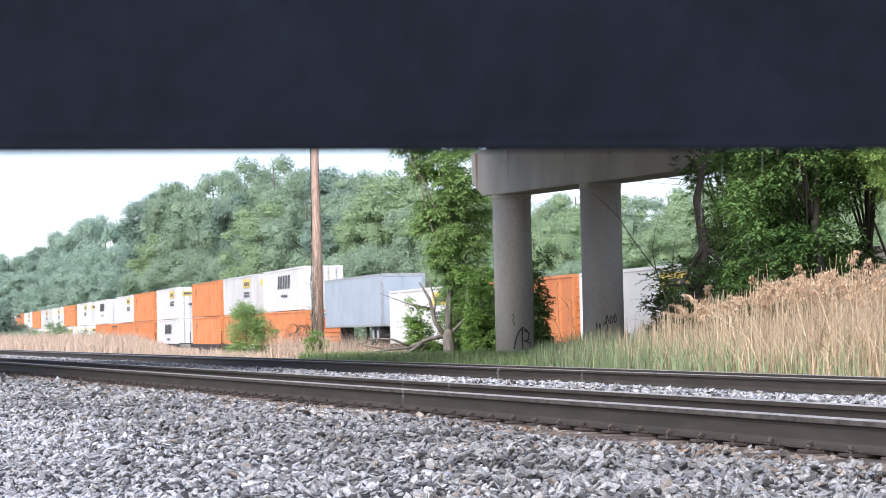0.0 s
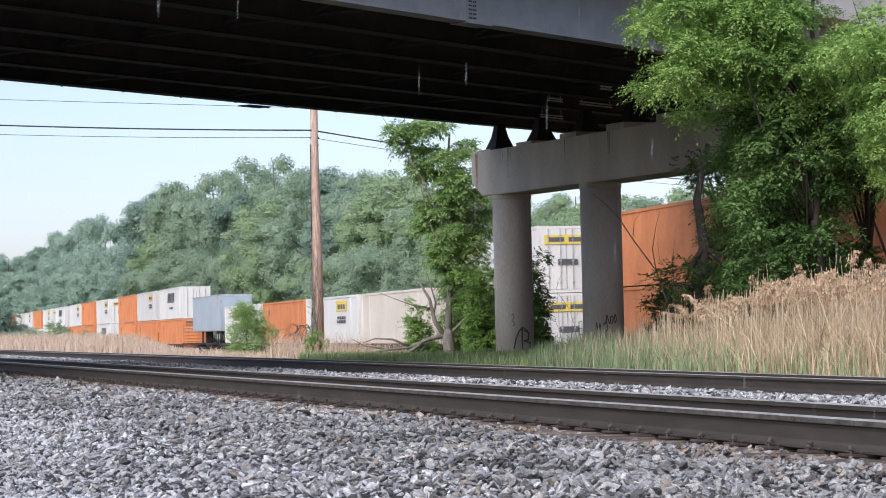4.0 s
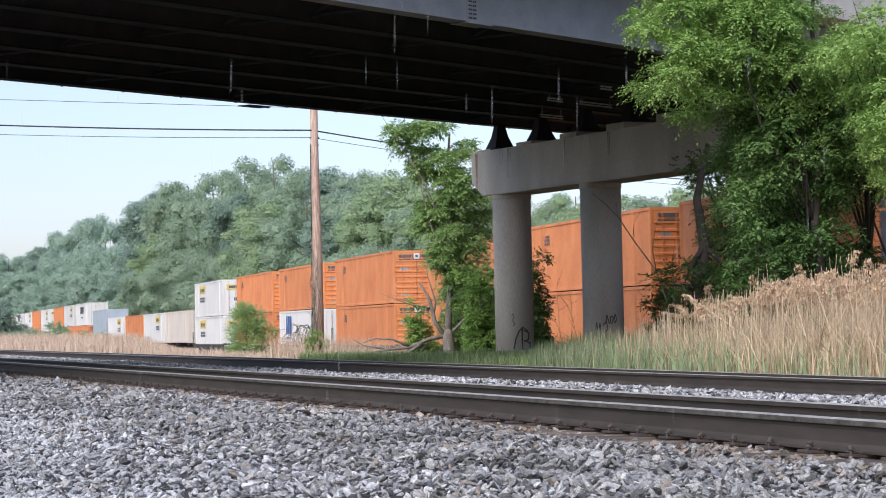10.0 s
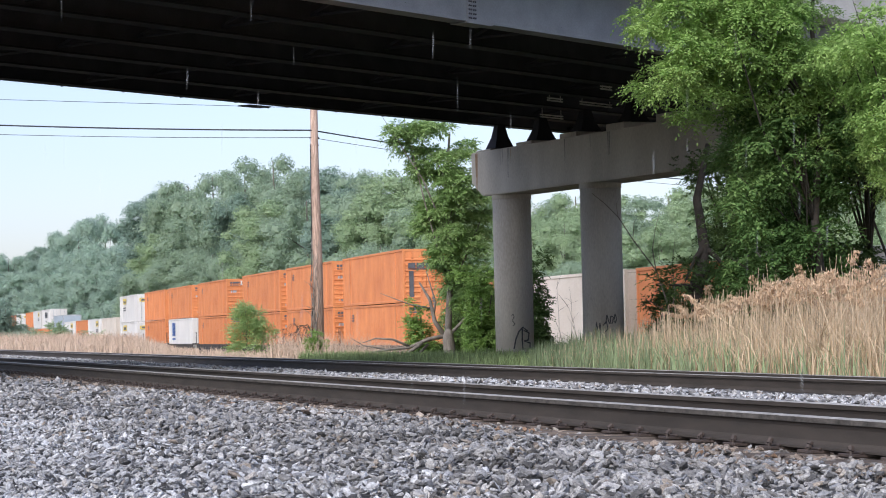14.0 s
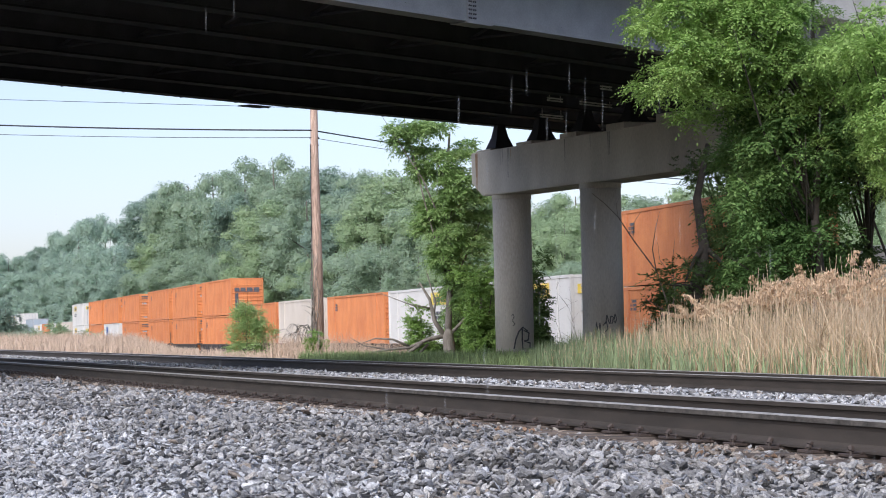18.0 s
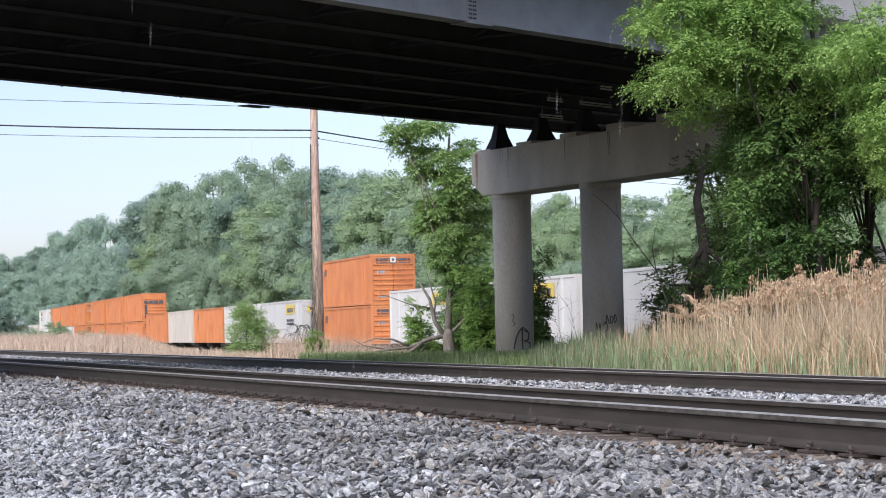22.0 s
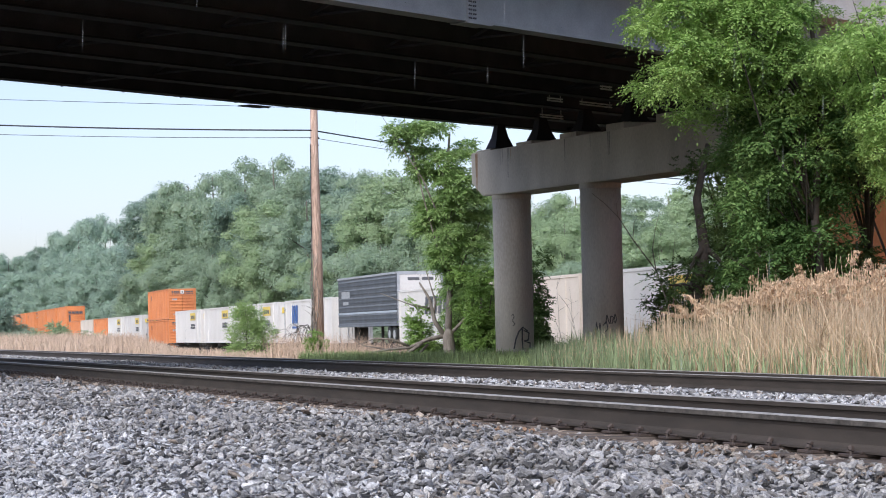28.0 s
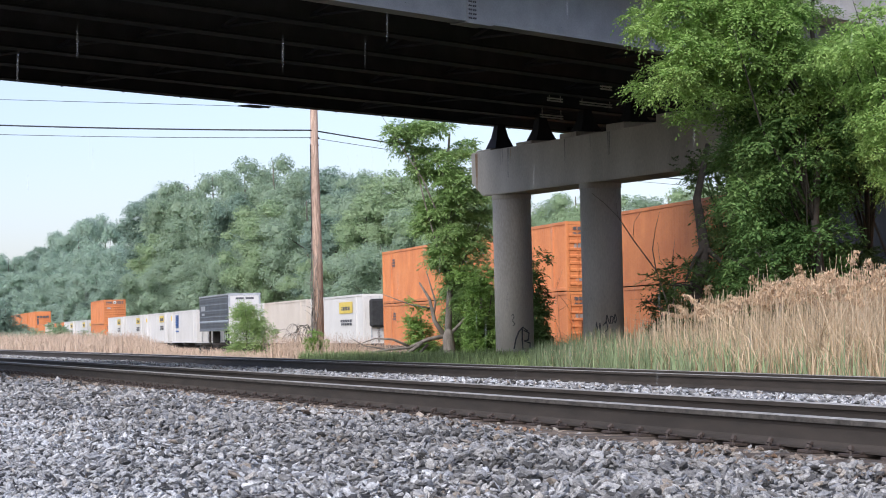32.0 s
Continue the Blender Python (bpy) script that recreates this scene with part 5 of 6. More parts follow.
x, y = scatter(rg, 5600, (1.5, 14), (33, 60), lambda x, y: (across(x, y) > 11.6) & (x > 0.042 * y) & (y - 33 < 27 * rg.random(len(x)) ** 0.8))
h = reed_height(x, y) * (1.05 - 0.55 * rg.random(len(x)) ** 1.3) * np.where(rg.random(len(x)) < 0.1, 1.13, 1.0)
reed, tips = stalks("dry_reeds", x, y, h, M["straw"], rg)
tagged(reed, "tall dry tan reed stems on the embankment", "reeds", kind="stuff")
tagged(blades("dry_reed_leaves", x, y, h * 0.9, 0.022, M["straw"], rg, 0.45, 2), "tan drooping reed leaves", "reeds", kind="stuff")
tall = tips[(h > np.interp((x - 2.0) / (y / 50.0), [2.2, 2.9, 3.4, 4.3], [9.0, 1.42, 1.45, 1.6])) & (rg.random(len(h)) < 0.34)]
n, per = len(tall), 92
p = np.repeat(tall, per, axis=0)
f = rg.random(len(p))
droop = np.repeat(rg.uniform(-0.26, 0.26, (n, 2)), per, axis=0)
p[:, 2] -= f * 0.34 - 0.10
p[:, :2] += droop * (1 - f)[:, None] ** 1.5 + rg.normal(size=(len(p), 2)) * 0.074 * (0.35 + f * (1.2 - f))[:, None]
p[:, 2] -= (np.abs(droop).sum(axis=1) * (1 - f) * 0.6)
ax = rg.normal(size=(len(p), 3)) * 0.6 + np.array([0, 0, -1])
ax /= np.linalg.norm(ax, axis=1)[:, None]
bx = np.cross(ax, rg.normal(size=(len(p), 3)))
bx /= np.linalg.norm(bx, axis=1)[:, None]
s = rg.uniform(0.017, 0.038, len(p))[:, None]
v = np.stack([p - ax * s * 1.3, p + bx * s * 0.42, p + ax * s * 1.3, p - bx * s * 0.42], axis=1).reshape(-1, 3)
tagged(new("reed_plumes", mesh_np("reed_plumes", v, np.arange(len(v)).reshape(-1, 4), M["plume"])), "feathery brown plumes on the reeds", "reeds", kind="stuff")
# new green growth at their feet
x, y = scatter(rg, 13000, (1.2, 12), (31, 66), lambda x, y: (across(x, y) > 11.0) & (x > 0.036 * y) & (rg.random(len(x)) < np.interp(x / y, [0.03, 0.10, 0.13, 0.2], [1.0, 0.9, 0.3, 0.12])))
tagged(blades("green_reeds", x, y, np.interp(x / y, [0.03, 0.06, 0.2], [0.5, 0.95, 1.0]) * rg.uniform(0.5, 1.1, len(x)), 0.024, M["reed_green"], rg, 0.25), "fresh green reed blades among dry ones", "reeds", kind="stuff")
# grass before the ash and the pier
x, y = scatter(rg, 24000, (-8, 4), (45, 84), lambda x, y: (across(x, y) > 11.0) & (x < 0.045 * y) & (x > -0.062 * y))
tagged(blades("meadow_grass", x, y, rg.uniform(0.2, 0.5, len(x)), 0.03, M["grass"], rg, 0.35), "green meadow grass along the ballast", "grass", kind="stuff")
x, y = scatter(rg, 7000, (-14, 0), (84, 125), lambda x, y: (across(x, y) > 11.5) & (left_of_far(x, y) > 5) & (x < 0.005 * y))
tagged(blades("mixed_grass", x, y, rg.uniform(0.15, 0.42, len(x)), 0.028, M["hay"], rg, 0.3), "dry grass mixed into the green verge", "grass", kind="stuff")
x, y = scatter(rg, 60000, (-60, -6), (80, 260), lambda x, y: (across(x, y) > 11.0) & (left_of_far(x, y) > 3.4) & (x < -0.105 * y))
tagged(blades("dry_grass", x, y, rg.uniform(0.75, 1.3, len(x)) * np.interp(y, [80, 140, 260], [0.8, 1.0, 1.2]) * np.interp(x / y, [-0.132, -0.114], [1.0, 0.25]), 0.026, M["hay"], rg, 0.4), "dry tan field grass between the tracks", "grass", kind="stuff")

# dry weeds round the pole's foot
rw = np.random.default_rng(71)
x, y = scatter(rw, 3600, (-6.9, -1.2), (89, 98), lambda x, y: rw.random(len(x)) < 0.4 + 0.5 * np.sin(x * 2.1 + y) ** 2)
tagged(blades("dry_weeds", x, y, rw.uniform(0.4, 1.25, len(x)), 0.016, M["hay"], rw, 0.5), "thin dry brown weeds at the pole's foot", "weeds", kind="stuff")

# ---- woods behind the far line ----
rng = random.Random(90)


def wood_kind(seed, leaf, high, wide, n, size):
    r = random.Random(seed)
    lob = []
    for k in range(74):
        h = high * (0.10 + 0.78 * r.random())
        reach = wide * math.sqrt(max(0.03, 1 - ((h / high - 0.45) / 0.56) ** 2)) * r.uniform(0.3, 1.0)
        a = r.uniform(0, math.tau)
        q = wide * r.uniform(0.11, 0.27)
        lob.append((math.cos(a) * reach, math.sin(a) * reach, h, q, q, q * r.uniform(0.6, 1.0)))
    return tree("wood_tree", 0, 0, "leafy green tree at the edge of the woods", lob, n, size, leaf, seed, [(0, 0, 0), (0.2, 0, high * 0.3), (-0.1, 0, high * 0.6), (0, 0, high * 0.9)], high * 0.014, 8, clump=wide * 0.06, per=10, group="woods", z=0, rough=0.22, flat=0.35, core=0.66)


def silhouette(px):
    """Height of the woods' edge over the eye by bearing, as a share of the distance."""
    return np.interp(px, [-0.24, -0.189, -0.174, -0.162, -0.153, -0.14, -0.127, -0.1245, -0.116, -0.104, -0.099, -0.083, -0.080, -0.062, -0.059, -0.053, -0.034, -0.02, -0.01, 0.043, 0.08, 0.10, 0.2],
                     [0.030, 0.0335, 0.0365, 0.043, 0.047, 0.0485, 0.049, 0.0565, 0.0625, 0.064, 0.0695, 0.069, 0.0735, 0.0735, 0.067, 0.0695, 0.068, 0.0665, 0.060, 0.0555, 0.0535, 0.056, 0.058])


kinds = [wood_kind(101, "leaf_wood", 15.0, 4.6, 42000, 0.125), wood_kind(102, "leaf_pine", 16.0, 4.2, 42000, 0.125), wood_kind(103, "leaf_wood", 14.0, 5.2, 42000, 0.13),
         wood_kind(104, "leaf_far", 14.0, 5.0, 34000, 0.15), wood_kind(105, "leaf_hazed", 15.0, 4.4, 42000, 0.125), wood_kind(106, "leaf_wood", 9.0, 4.0, 36000, 0.115)]
spots = []
bear = -0.235
while bear < 0.21:
    # the edge of the woods draws in towards the right
    edge = np.interp(bear, [-0.235, -0.19, -0.13, -0.125, -0.05, 0.0, 0.1, 0.21], [620, 560, 430, 330, 265, 225, 175, 140])
    for row, (back, share) in enumerate(((0, 0.5), (14, 0.78), (30, 1.0))):
        d = edge + back + rng.uniform(-5, 5)
        spots.append((bear + rng.uniform(-0.004, 0.004), d, share * (rng.uniform(0.85, 1.1) if row < 2 else rng.uniform(0.94, 1.02)), row))
    bear += np.interp(edge, [140, 300, 620], [0.022, 0.0125, 0.0085])
used = set()
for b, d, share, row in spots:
    # trees on the far left mostly take the hazed far leaf colour
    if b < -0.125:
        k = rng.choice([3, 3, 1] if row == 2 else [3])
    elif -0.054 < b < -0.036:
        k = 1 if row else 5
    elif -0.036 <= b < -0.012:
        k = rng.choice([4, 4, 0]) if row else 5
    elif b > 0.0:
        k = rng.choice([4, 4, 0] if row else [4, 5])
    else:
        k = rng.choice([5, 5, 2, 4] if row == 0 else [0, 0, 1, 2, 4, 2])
    want = silhouette(b) * d * share + 2.8
    sc = want / (15.0, 16.0, 14.0, 14.0, 15.0, 9.0)[k] / 0.925
    m = Matrix.Translation((b * d, d, -0.6)) @ pose(0, 0, 0, 0, 0, rng.uniform(0, 360))
    if k in used:
        t = copy_thing(kinds[k], m)
    else:
        t = kinds[k]
        t.matrix_basis = m
        used.add(k)
    wide = min(1.5, max(0.85, sc)) * rng.uniform(0.85, 1.1)
    t.scale = (wide, wide, sc)
# undergrowth closing the foot of the woods
lob = []
for k in range(260):
    b = rng.uniform(-0.23, 0.2)
    d = np.interp(b, [-0.235, -0.19, -0.13, -0.125, -0.05, 0.0, 0.1, 0.21], [612, 550, 420, 322, 258, 219, 170, 136]) + rng.uniform(-3, 12)
    lob.append((b * d, d, rng.uniform(0.0, 4.0), 3.2, 3.2, 1.6))
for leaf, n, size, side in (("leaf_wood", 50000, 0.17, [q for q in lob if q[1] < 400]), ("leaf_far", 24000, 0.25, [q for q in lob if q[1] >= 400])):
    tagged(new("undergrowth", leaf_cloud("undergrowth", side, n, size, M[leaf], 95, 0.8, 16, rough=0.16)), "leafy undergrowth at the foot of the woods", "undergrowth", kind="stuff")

# ---- pole and wires ----
pole = empty("utility_pole", pose(-5.12, 95.1, float(land(-5.12, 95.1)) - 0.1), "weathered brown wooden utility pole beside the far line", "utility pole")
bm = bmesh.new()
bent(bm, [(0, 0, 0), (0.02, 0, 4), (-0.01, 0, 8), (0.0, 0, 12.2)], [0.235, 0.20, 0.165, 0.135], 14)
part("shaft", bm, M["pole"], pole, "cracked brown pole shaft")
bm = bmesh.new()
tube(bm, (-0.2, 0, 9.05), (0.2, 0, 9.05), 0.03, 0.03, 6)
tube(bm, (-0.18, 0, 8.75), (0.18, 0, 8.75), 0.025, 0.025, 6)
part("wire_clamp", bm, M["iron"], pole)
bm = bmesh.new()
bent(bm, [(-0.25, -0.14, 0.3), (-0.22, -0.16, 3.0), (-0.19, -0.15, 6.0), (-0.17, -0.12, 8.8)], [0.018] * 4, 5)
part("ground_wire", bm, M["wire"], pole)
vine = empty("vine", pose(-5.12, 95.1, float(land(-5.12, 95.1))), "leafless grey vine climbing the wooden pole", "vine")
rng = random.Random(66)
for k in range(7):
    a, top_z, p = rng.uniform(1.9, 4.6), rng.uniform(2.4, 5.2), []
    for i in range(9):
        a += rng.uniform(-0.35, 0.35)
        q = 0.25 + rng.uniform(0.0, 0.16) * (1 if i % 3 else 0.2)
        p.append(Vector((math.cos(a) * q, -abs(math.sin(a)) * q, top_z * i / 8)))
    bm = bmesh.new()
    bent(bm, p, [0.022 - 0.0018 * i for i in range(9)], 5)
    for i in (3, 5, 6, 7):
        e = p[i] + Vector((rng.uniform(-0.45, 0.25), rng.uniform(-0.2, 0.1), rng.uniform(0.1, 0.45)))
        bent(bm, [p[i], p[i].lerp(e, 0.5) + Vector((0, 0, 0.05)), e], [0.011, 0.008, 0.004], 4)
    part("stem", bm, M["dead"], vine)


def wire(a, b, sag, r, label):
    bm = bmesh.new()
    a, b = Vector(a), Vector(b)
    n = 28
    bent(bm, [a.lerp(b, i / n) - Vector((0, 0, sag * 4 * (i / n) * (1 - i / n))) for i in range(n + 1)], [r] * (n + 1), 5)
    me = bpy.data.meshes.new("overhead_wire")
    bm.to_mesh(me)
    bm.free()
    me.materials.append(M["wire"])
    return tagged(new("overhead_wire", me), label, "wire", "overhead wires")


wire((-5.12, 95.0, 10.19), (-36, 97.0, 12.2), 0.28, 0.032, "thick black cable strung from the pole")
wire((-5.12, 95.0, 9.89), (-36, 97.0, 11.7), 0.28, 0.012, "thin grey wire strung from the pole")
wire((-5.12, 95.0, 10.17), (22, 165, 11.6), 0.35, 0.030, "thick black cable strung from the pole")
wire((-5.12, 95.0, 9.87), (22, 165, 11.2), 0.35, 0.012, "thin grey wire strung from the pole")
wire((-2.0, 110.0, 12.3), (-60, 88.0, 13.2), 0.0, 0.012, "thin grey wire high beside the bridge")

# ---- spray-painted scrawls on the columns ----
def scrawl(cx, cy, radius, strokes, z0, r, label):
    """Bars and bows of paint that lie on a round column; strokes are (angle, height) runs."""
    bm = bmesh.new()
    for run in strokes:
        pts = []
        for a, h in run:
            a = radians(a)
            pts.append(Vector((cx + math.sin(a) * radius, cy - math.cos(a) * radius, z0 + h)))
        for p, q in zip(pts, pts[1:]):
            tube(bm, p, q, r, r, 5)
    me = bpy.data.meshes.new("scrawl")
    bm.to_mesh(me)
    bm.free()
    me.materials.append(M["paint_black"])
    return tagged(new("graffiti", me), label, "graffiti", kind="structure")


scrawl(2.18, 73.41, 0.602, [[(-4, 0.05), (2, 0.36), (12, 0.6), (24, 0.72), (40, 0.6)], [(22, 0.68), (21, 0.3), (23, -0.1)], [(26, 0.62), (46, 0.54), (42, 0.32), (27, 0.29), (50, 0.22), (48, -0.08), (26, -0.08)]], 1.33, 0.024,
       "black spray-painted scrawl on the concrete column")
scrawl(2.18, 73.41, 0.602, [[(-10, 0.3), (-5, 0.36), (-2, 0.28), (-8, 0.16), (-3, 0.1), (0, 0.04), (-6, 0.0)]], 2.1, 0.010, "thin black scrawl on the concrete column")
scrawl(4.634, 68.43, 0.602, [[(2, 0.0), (6, 0.26), (12, 0.0)], [(14, 0.02), (17, 0.22), (24, 0.2), (22, 0.02), (14, 0.02)], [(26, 0.1), (30, 0.28), (36, 0.15), (30, 0.02), (26, 0.1)]], 2.1, 0.014, "black spray-painted loops on the column")
scrawl(4.634, 68.43, 0.602, [[(-28, 0.0), (-24, 0.4), (-18, 0.05), (-14, 0.38), (-10, 0.02)], [(-6, 0.3), (4, 0.42), (8, 0.2), (-2, 0.1)]], 1.75, 0.014, "grey spray-painted loops on the column")


# ---- the nylon cover that is lifted off the lens as the shot begins ----
def cover_at(edge):
    """The cover's pose when its lower edge stands at that height of the view."""
    return STAND @ pose(0, (441 - edge) / 4150.0 * 0.4, -0.4, 0, 0, 0.2)


cover = empty("lens_cover", cover_at(267), "dark blue-black nylon rain cover lifted off the lens", "camera cover")
bm = boxes((-0.13, 0.13, 0.0022, 0.11, -0.003, 0.003), bevel=0.0002)
part("flap", bm, M["cloth"], cover)
part("hem", boxes((-0.13, 0.13, 0.0, 0.0022, -0.0031, 0.0031), bevel=0.0002), M["cloth"], cover, "stitched nylon hem")


# ---- rain: long falls of drops between the camera and the bridge ----
M["drop"] = bpy.data.materials.new("rain_drop")
M["drop"].use_nodes = True
drop_bsdf = M["drop"].node_tree.nodes["Principled BSDF"]
drop_bsdf.inputs["Base Color"].default_value = (0.85, 0.87, 0.9, 1)
drop_bsdf.inputs["Roughness"].default_value = 0.15
drop_bsdf.inputs["Alpha"].default_value = 0.035
FALLS = []
for k, (near, deep, speed) in enumerate(((7.0, 10.0, 6.4), (10.0, 15.0, 6.8), (15.0, 22.0, 7.1))):
    rf = np.random.default_rng(200 + k)
    tallness = speed * 32 + 9.0
    n = int(tallness * 6)
    d = rf.uniform(near, deep, n)
    x = d * rf.uniform(-0.2, 0.2, n)
    p = np.stack([x, d, rf.uniform(1.6, 1.6 + tallness, n)], axis=1)
    half, wide_d = rf.uniform(0.02, 0.05, n) * d / 10, 0.0030 * d / 10 * rf.uniform(0.6, 1.5, n)
    ring = [(-1, -1), (1, -1), (1, 1), (-1, 1)]
    v = np.concatenate([p[:, None, :] + np.stack([np.stack([a * wide_d + s * half * 0.05, b * wide_d, s * half], axis=1) for s in (-1, 1) for a, b in ring], axis=1)], axis=1).reshape(-1, 3)
    o = np.arange(n)[:, None] * 8
    f = np.concatenate([o + np.array([[i, (i + 1) % 4, 4 + (i + 1) % 4, 4 + i]]) for i in range(4)] + [o + np.array([[3, 2, 1, 0]]), o + np.array([[4, 5, 6, 7]])])
    fall = tagged(new("rain", mesh_np("rain", v, f, M["drop"])), "thin falling rain drops before the bridge", "rain", kind="stuff")
    FALLS.append((fall, speed))

# ---- crushed stone ----
def stone_shapes(seed, count):
    """Angular stones: bent, flattened twelve-cornered lumps."""
    r = np.random.default_rng(seed)
    g = (1 + 5 ** 0.5) / 2
    base = np.array([(-1, g, 0), (1, g, 0), (-1, -g, 0), (1, -g, 0), (0, -1, g), (0, 1, g), (0, -1, -g), (0, 1, -g), (g, 0, -1), (g, 0, 1), (-g, 0, -1), (-g, 0, 1)]) / 1.9
    f = np.array([(0, 11, 5), (0, 5, 1), (0, 1, 7), (0, 7, 10), (0, 10, 11), (1, 5, 9), (5, 11, 4), (11, 10, 2), (10, 7, 6), (7, 1, 8),
                  (3, 9, 4), (3, 4, 2), (3, 2, 6), (3, 6, 8), (3, 8, 9), (4, 9, 5), (2, 4, 11), (6, 2, 10), (8, 6, 7), (9, 8, 1)])
    shapes = []
    for k in range(count):
        v = base * r.uniform(0.6, 1.3, (12, 1)) + r.normal(size=(12, 3)) * 0.12
        v = np.clip(v, -r.uniform(0.45, 0.85, 3), r.uniform(0.45, 0.85, 3))
        shapes.append(v * np.array([1.15, r.uniform(0.5, 0.85), r.uniform(0.25, 0.5)]))
    return np.array(shapes), f


def chips(seed, count):
    """Plainer eight-sided stones for further off."""
    r = np.random.default_rng(seed)
    base = np.array([(1, 0, 0), (-1, 0, 0), (0, 1, 0), (0, -1, 0), (0, 0, 1), (0, 0, -1)], float)
    f = np.array([(0, 2, 4), (2, 1, 4), (1, 3, 4), (3, 0, 4), (2, 0, 5), (1, 2, 5), (3, 1, 5), (0, 3, 5)])
    return np.array([(base * r.uniform(0.7, 1.25, (6, 1)) + r.normal(size=(6, 3)) * 0.12) * np.array([1.0, r.uniform(0.6, 0.95), r.uniform(0.3, 0.55)]) for k in range(count)]), f


def strew(name, u, w, size, lift, seed, label, plain=False, kind_of="stone"):
    r = np.random.default_rng(seed)
    shapes, f = chips(seed, 24) if plain else stone_shapes(seed, 24)
    n = len(u)
    # most lie flat
    a, b, c = r.uniform(0, 2 * np.pi, n), r.normal(size=n) * 0.55, r.normal(size=n) * 0.55
    one, nil = np.ones(n), np.zeros(n)
    rz = np.stack([np.cos(a), -np.sin(a), nil, np.sin(a), np.cos(a), nil, nil, nil, one], axis=1).reshape(-1, 3, 3)
    rx = np.stack([one, nil, nil, nil, np.cos(b), -np.sin(b), nil, np.sin(b), np.cos(b)], axis=1).reshape(-1, 3, 3)
    ry = np.stack([np.cos(c), nil, np.sin(c), nil, one, nil, -np.sin(c), nil, np.cos(c)], axis=1).reshape(-1, 3, 3)
    rot = rx @ ry @ rz
    v = shapes[r.integers(0, 24, n)] * (size * r.uniform(0.55, 1.35, n))[:, None, None] / 2 * 1.25
    v = np.einsum('nij,nkj->nki', rot, v)
    v[:, :, 2] *= 0.95
    base = np.stack([NEAR.x + UX * u + UY * w, NEAR.y + UY * u - UX * w, NEAR.z + 0.0012 * u - 0.0285 * w - 0.235 + lift], axis=1)
    v = v + base[:, None, :]
    faces = (np.arange(n)[:, None, None] * shapes.shape[1] + f[None]).reshape(-1, 3)
    ob = again(name, mesh_np(name, v.reshape(-1, 3), faces, M[kind_of]), ballast)
    return tagged(ob, label, kind="stuff")


rs = np.random.default_rng(5)


def heap(u, w):
    """Uneven top of the stone."""
    return 0.022 * np.sin(u * 1.9 + w * 2.3) + 0.018 * np.sin(u * 0.7 - w * 3.1 + 1) + 0.012 * np.sin(u * 4.1 + 2)


# the open shoulder before the near rail
for n, u0, u1, power, size, seed in ((33000, -4.5, 6.0, 1.15, 0.050, 6), (21000, 5.6, 15.0, 1.15, 0.058, 17), (22000, 14.0, 46.0, 1.2, 0.062, 16)):
    u = u0 + (u1 - u0) * rs.random(n) ** power
    w = rs.uniform(-6.2, -0.16, n)
    ok = w > -5.6 + 0.125 * (u + 1.0) - 0.6
    u, w = u[ok], w[ok]
    dip = np.interp(w, [-1.0, -0.25], [0, 1])
    z = -0.022 + heap(u, w) * (1 - 0.6 * dip) + 0.075 * rs.random(len(u)) * (1 - 0.45 * dip) - 0.004 * dip
    stained = rs.random(len(u)) < np.interp(w, [-1.5, -0.7, -0.3], [0.0, 0.35, 0.85])
    big = np.full(len(u), size) * np.interp(u, [0, 20, 45], [1, 1.0, 1.3]) * np.where(rs.random(len(u)) < 0.12, 1.35, 1.0) * np.interp(w, [-4.6, -2.2], [0.68, 1.05])
    dusty = ~stained & (rs.random(len(u)) < np.interp(w + 0.25 * np.sin(u * 1.7), [-4.4, -2.6], [0.95, 0.0]))
    for pick, kind_of, tone in ((~stained & ~dusty, "stone", "loose grey crushed stones"), (dusty, "stone_dusty", "pale dusty crushed stones"), (stained, "stone_rusty", "rust-stained crushed stones beside the rail")):
        if not pick.any():
            continue
        strew("stones", u[pick], w[pick], big[pick], z[pick], seed + {"stone": 0, "stone_rusty": 50, "stone_dusty": 90}[kind_of], tone, u0 > 10, kind_of)
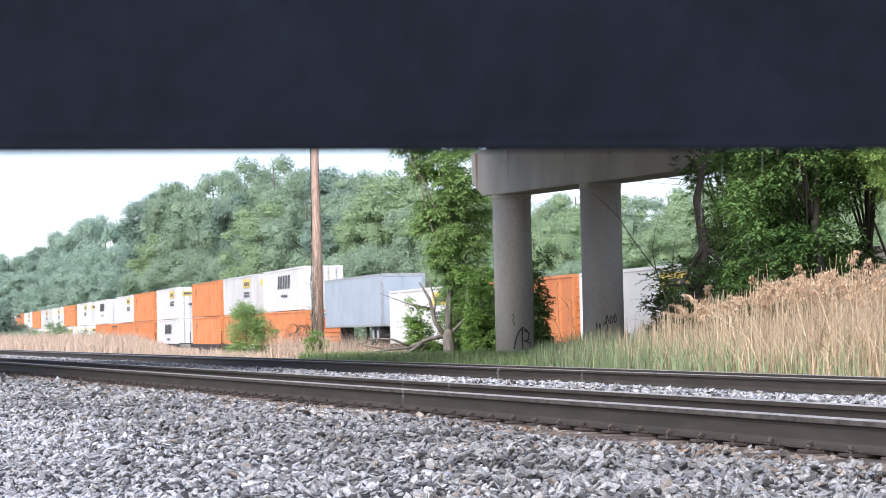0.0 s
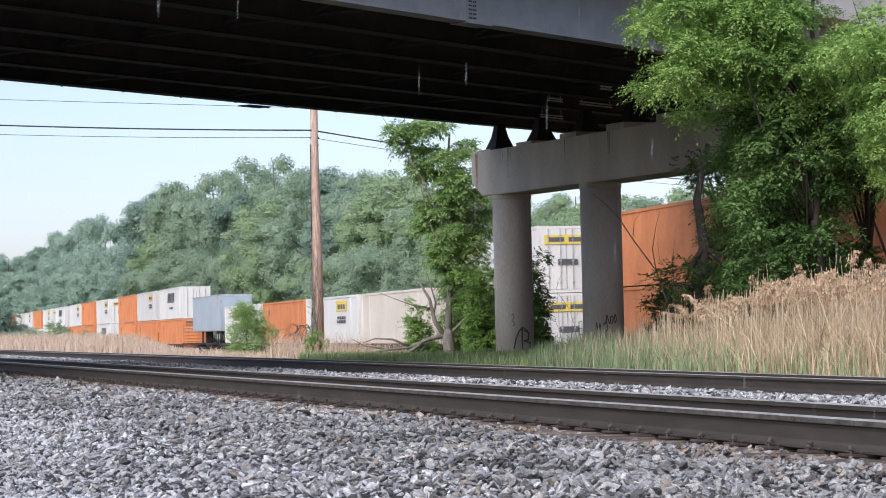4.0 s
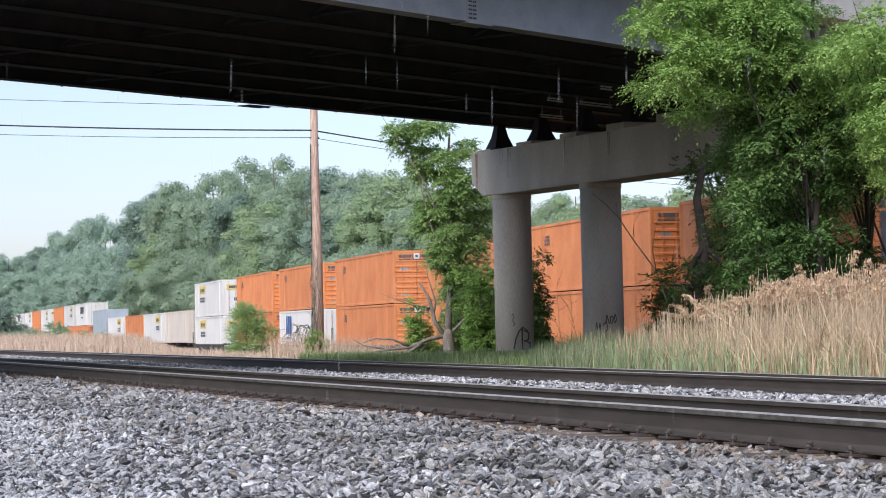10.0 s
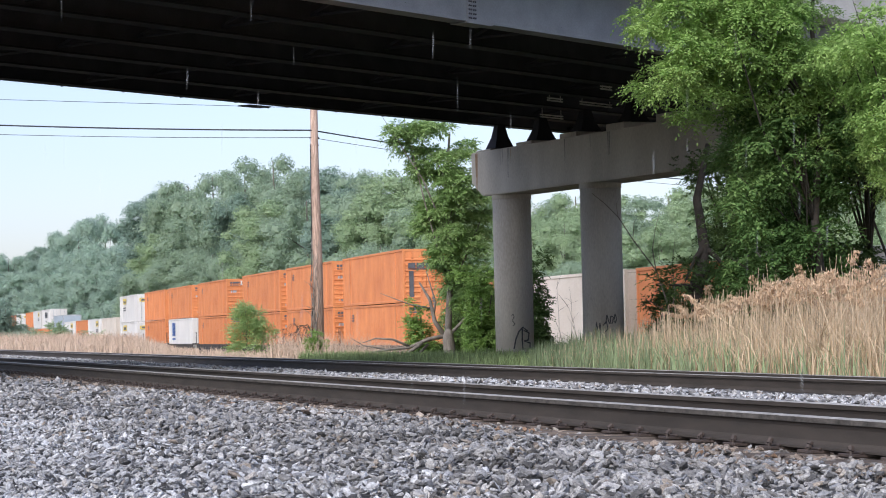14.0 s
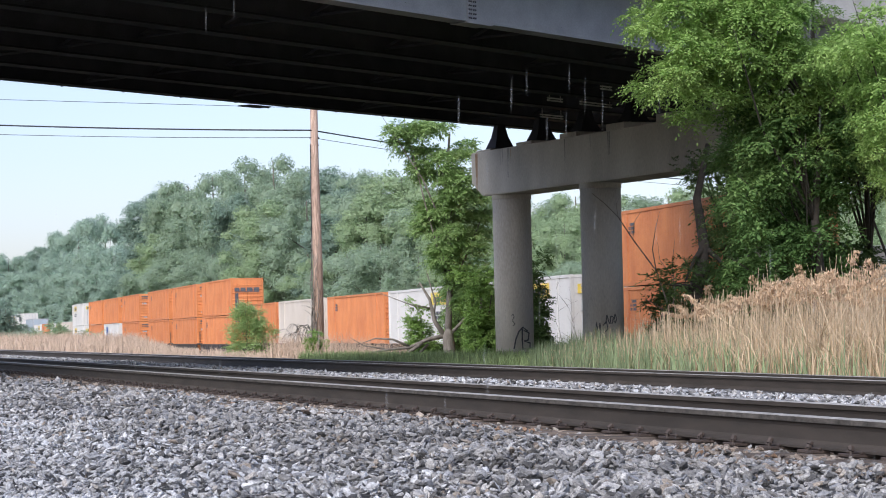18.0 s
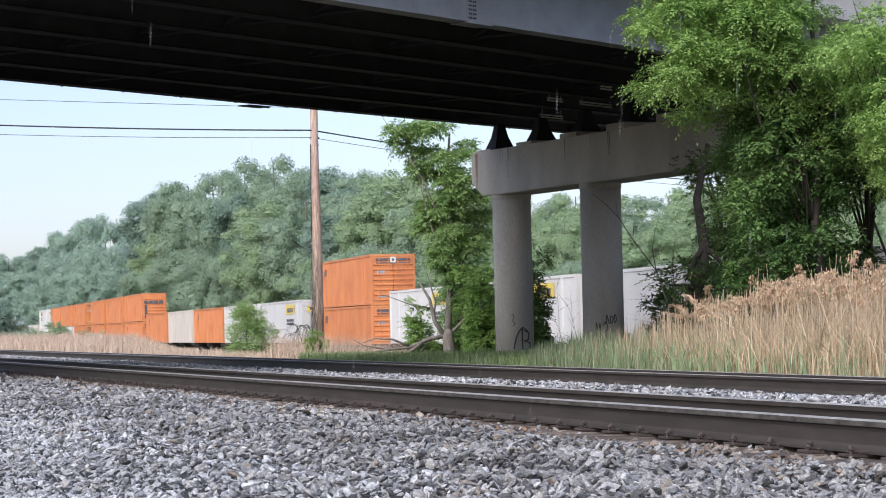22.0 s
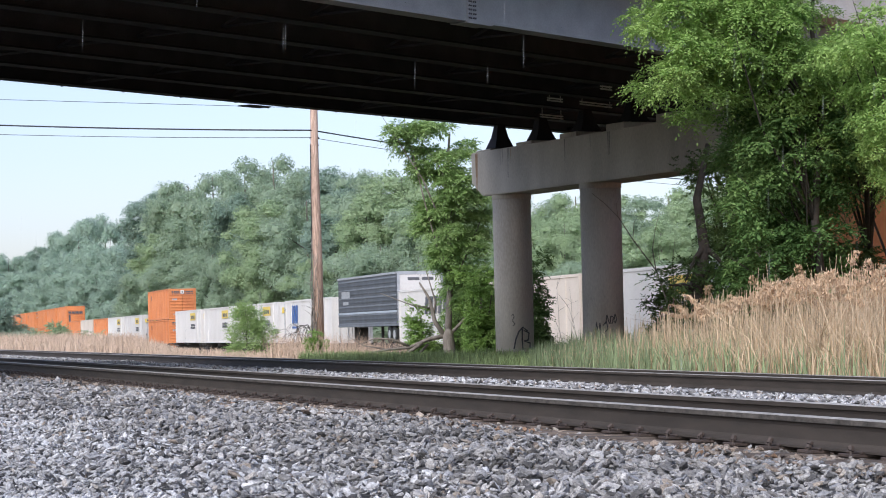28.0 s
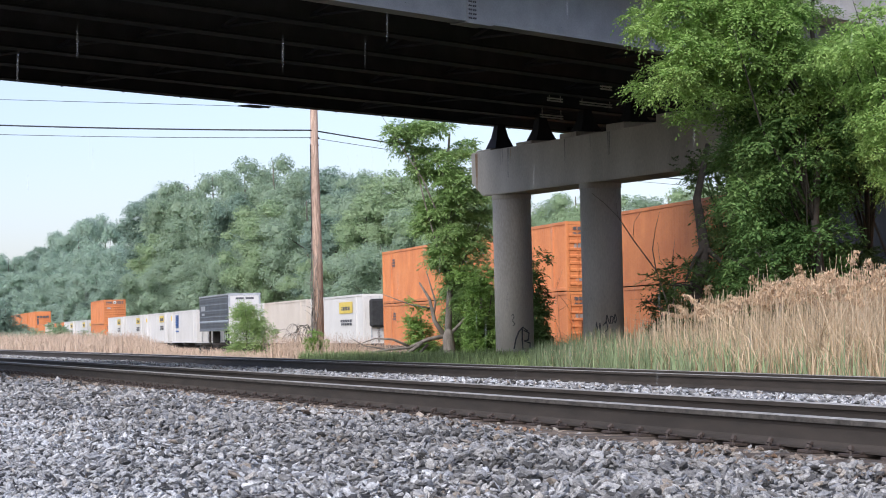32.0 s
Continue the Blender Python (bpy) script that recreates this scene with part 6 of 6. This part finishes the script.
# between the two tracks
for n, seed, kind_of in ((13000, 7, "stone"), (11000, 57, "stone_dusty")):
    u, w = 1 + 105 * rs.random(n) ** 1.5, rs.uniform(1.72, 6.98, n)
    strew("stones", u, w, np.full(n, 0.062) * np.interp(u, [0, 30, 100], [1, 1.2, 1.8]), 0.02 + heap(u, w) * 0.7 + 0.085 * np.exp(-((w - 4.4) / 1.5) ** 2), seed, "crushed stones between the tracks", True, kind_of)
# cribs of the near track and the far shoulder
n = 9000
u, w = -3 + 60 * rs.random(n) ** 1.3, np.where(rs.random(n) < 0.6, rs.uniform(0.2, 1.35, n), rs.uniform(8.9, 10.6, n))
strew("stones", u, w, np.full(n, 0.06), 0.0 - 0.02 * rs.random(n), 8, "grey crushed stones between the ties", True)
# the nearest stones, one by one
shapes, f = stone_shapes(9, 12)
meshes = [mesh_np("stone", s * 0.042, f, M["stone"]) for s in shapes]
r = random.Random(3)
for k in range(300):
    a, b = r.uniform(-2.6, 3.0), r.uniform(-4.6, -1.0)
    p = near_line(a, b, -0.235 + 0.045 + float(heap(np.array(a), np.array(b))))
    again("stone", r.choice(meshes), ballast, Matrix.Translation(p) @ pose(0, 0, 0, r.uniform(-40, 40), r.uniform(-40, 40), r.uniform(0, 360)))


# ---- what moves ----
def motions():
    """The train rolls away along the far line at an even pace, and its wheels turn."""
    for ob, front, lift in KEYED:
        rows = []
        for t in (0, 16, 32):
            x, y, z = on_line(SPEED * (front + t))
            rows.append((t, pose(x, y, z + lift, 0, 0.1, TRAIN_TURN)))
        walk(ob, rows)
        for w in ob.children_recursive:
            if w.name.split(".")[0] == "wheelset":
                x, y, z = w.matrix_basis.translation
                walk(w, [(k / 30.0, pose(x, y, z, 0, math.degrees(SPEED * k / 30.0 / 0.42), 0)) for k in range(961)])
    for fall, speed in FALLS:
        walk(fall, [(t, pose(0, 0, -speed * t)) for t in (0, 16, 32)])
    walk(cover, [(0, cover_at(267)), (0.1, cover_at(152)), (0.2, cover_at(30)), (0.3, cover_at(-80)), (0.5, cover_at(-230)), (1.0, cover_at(-420)), (32, cover_at(-420))])


motions()
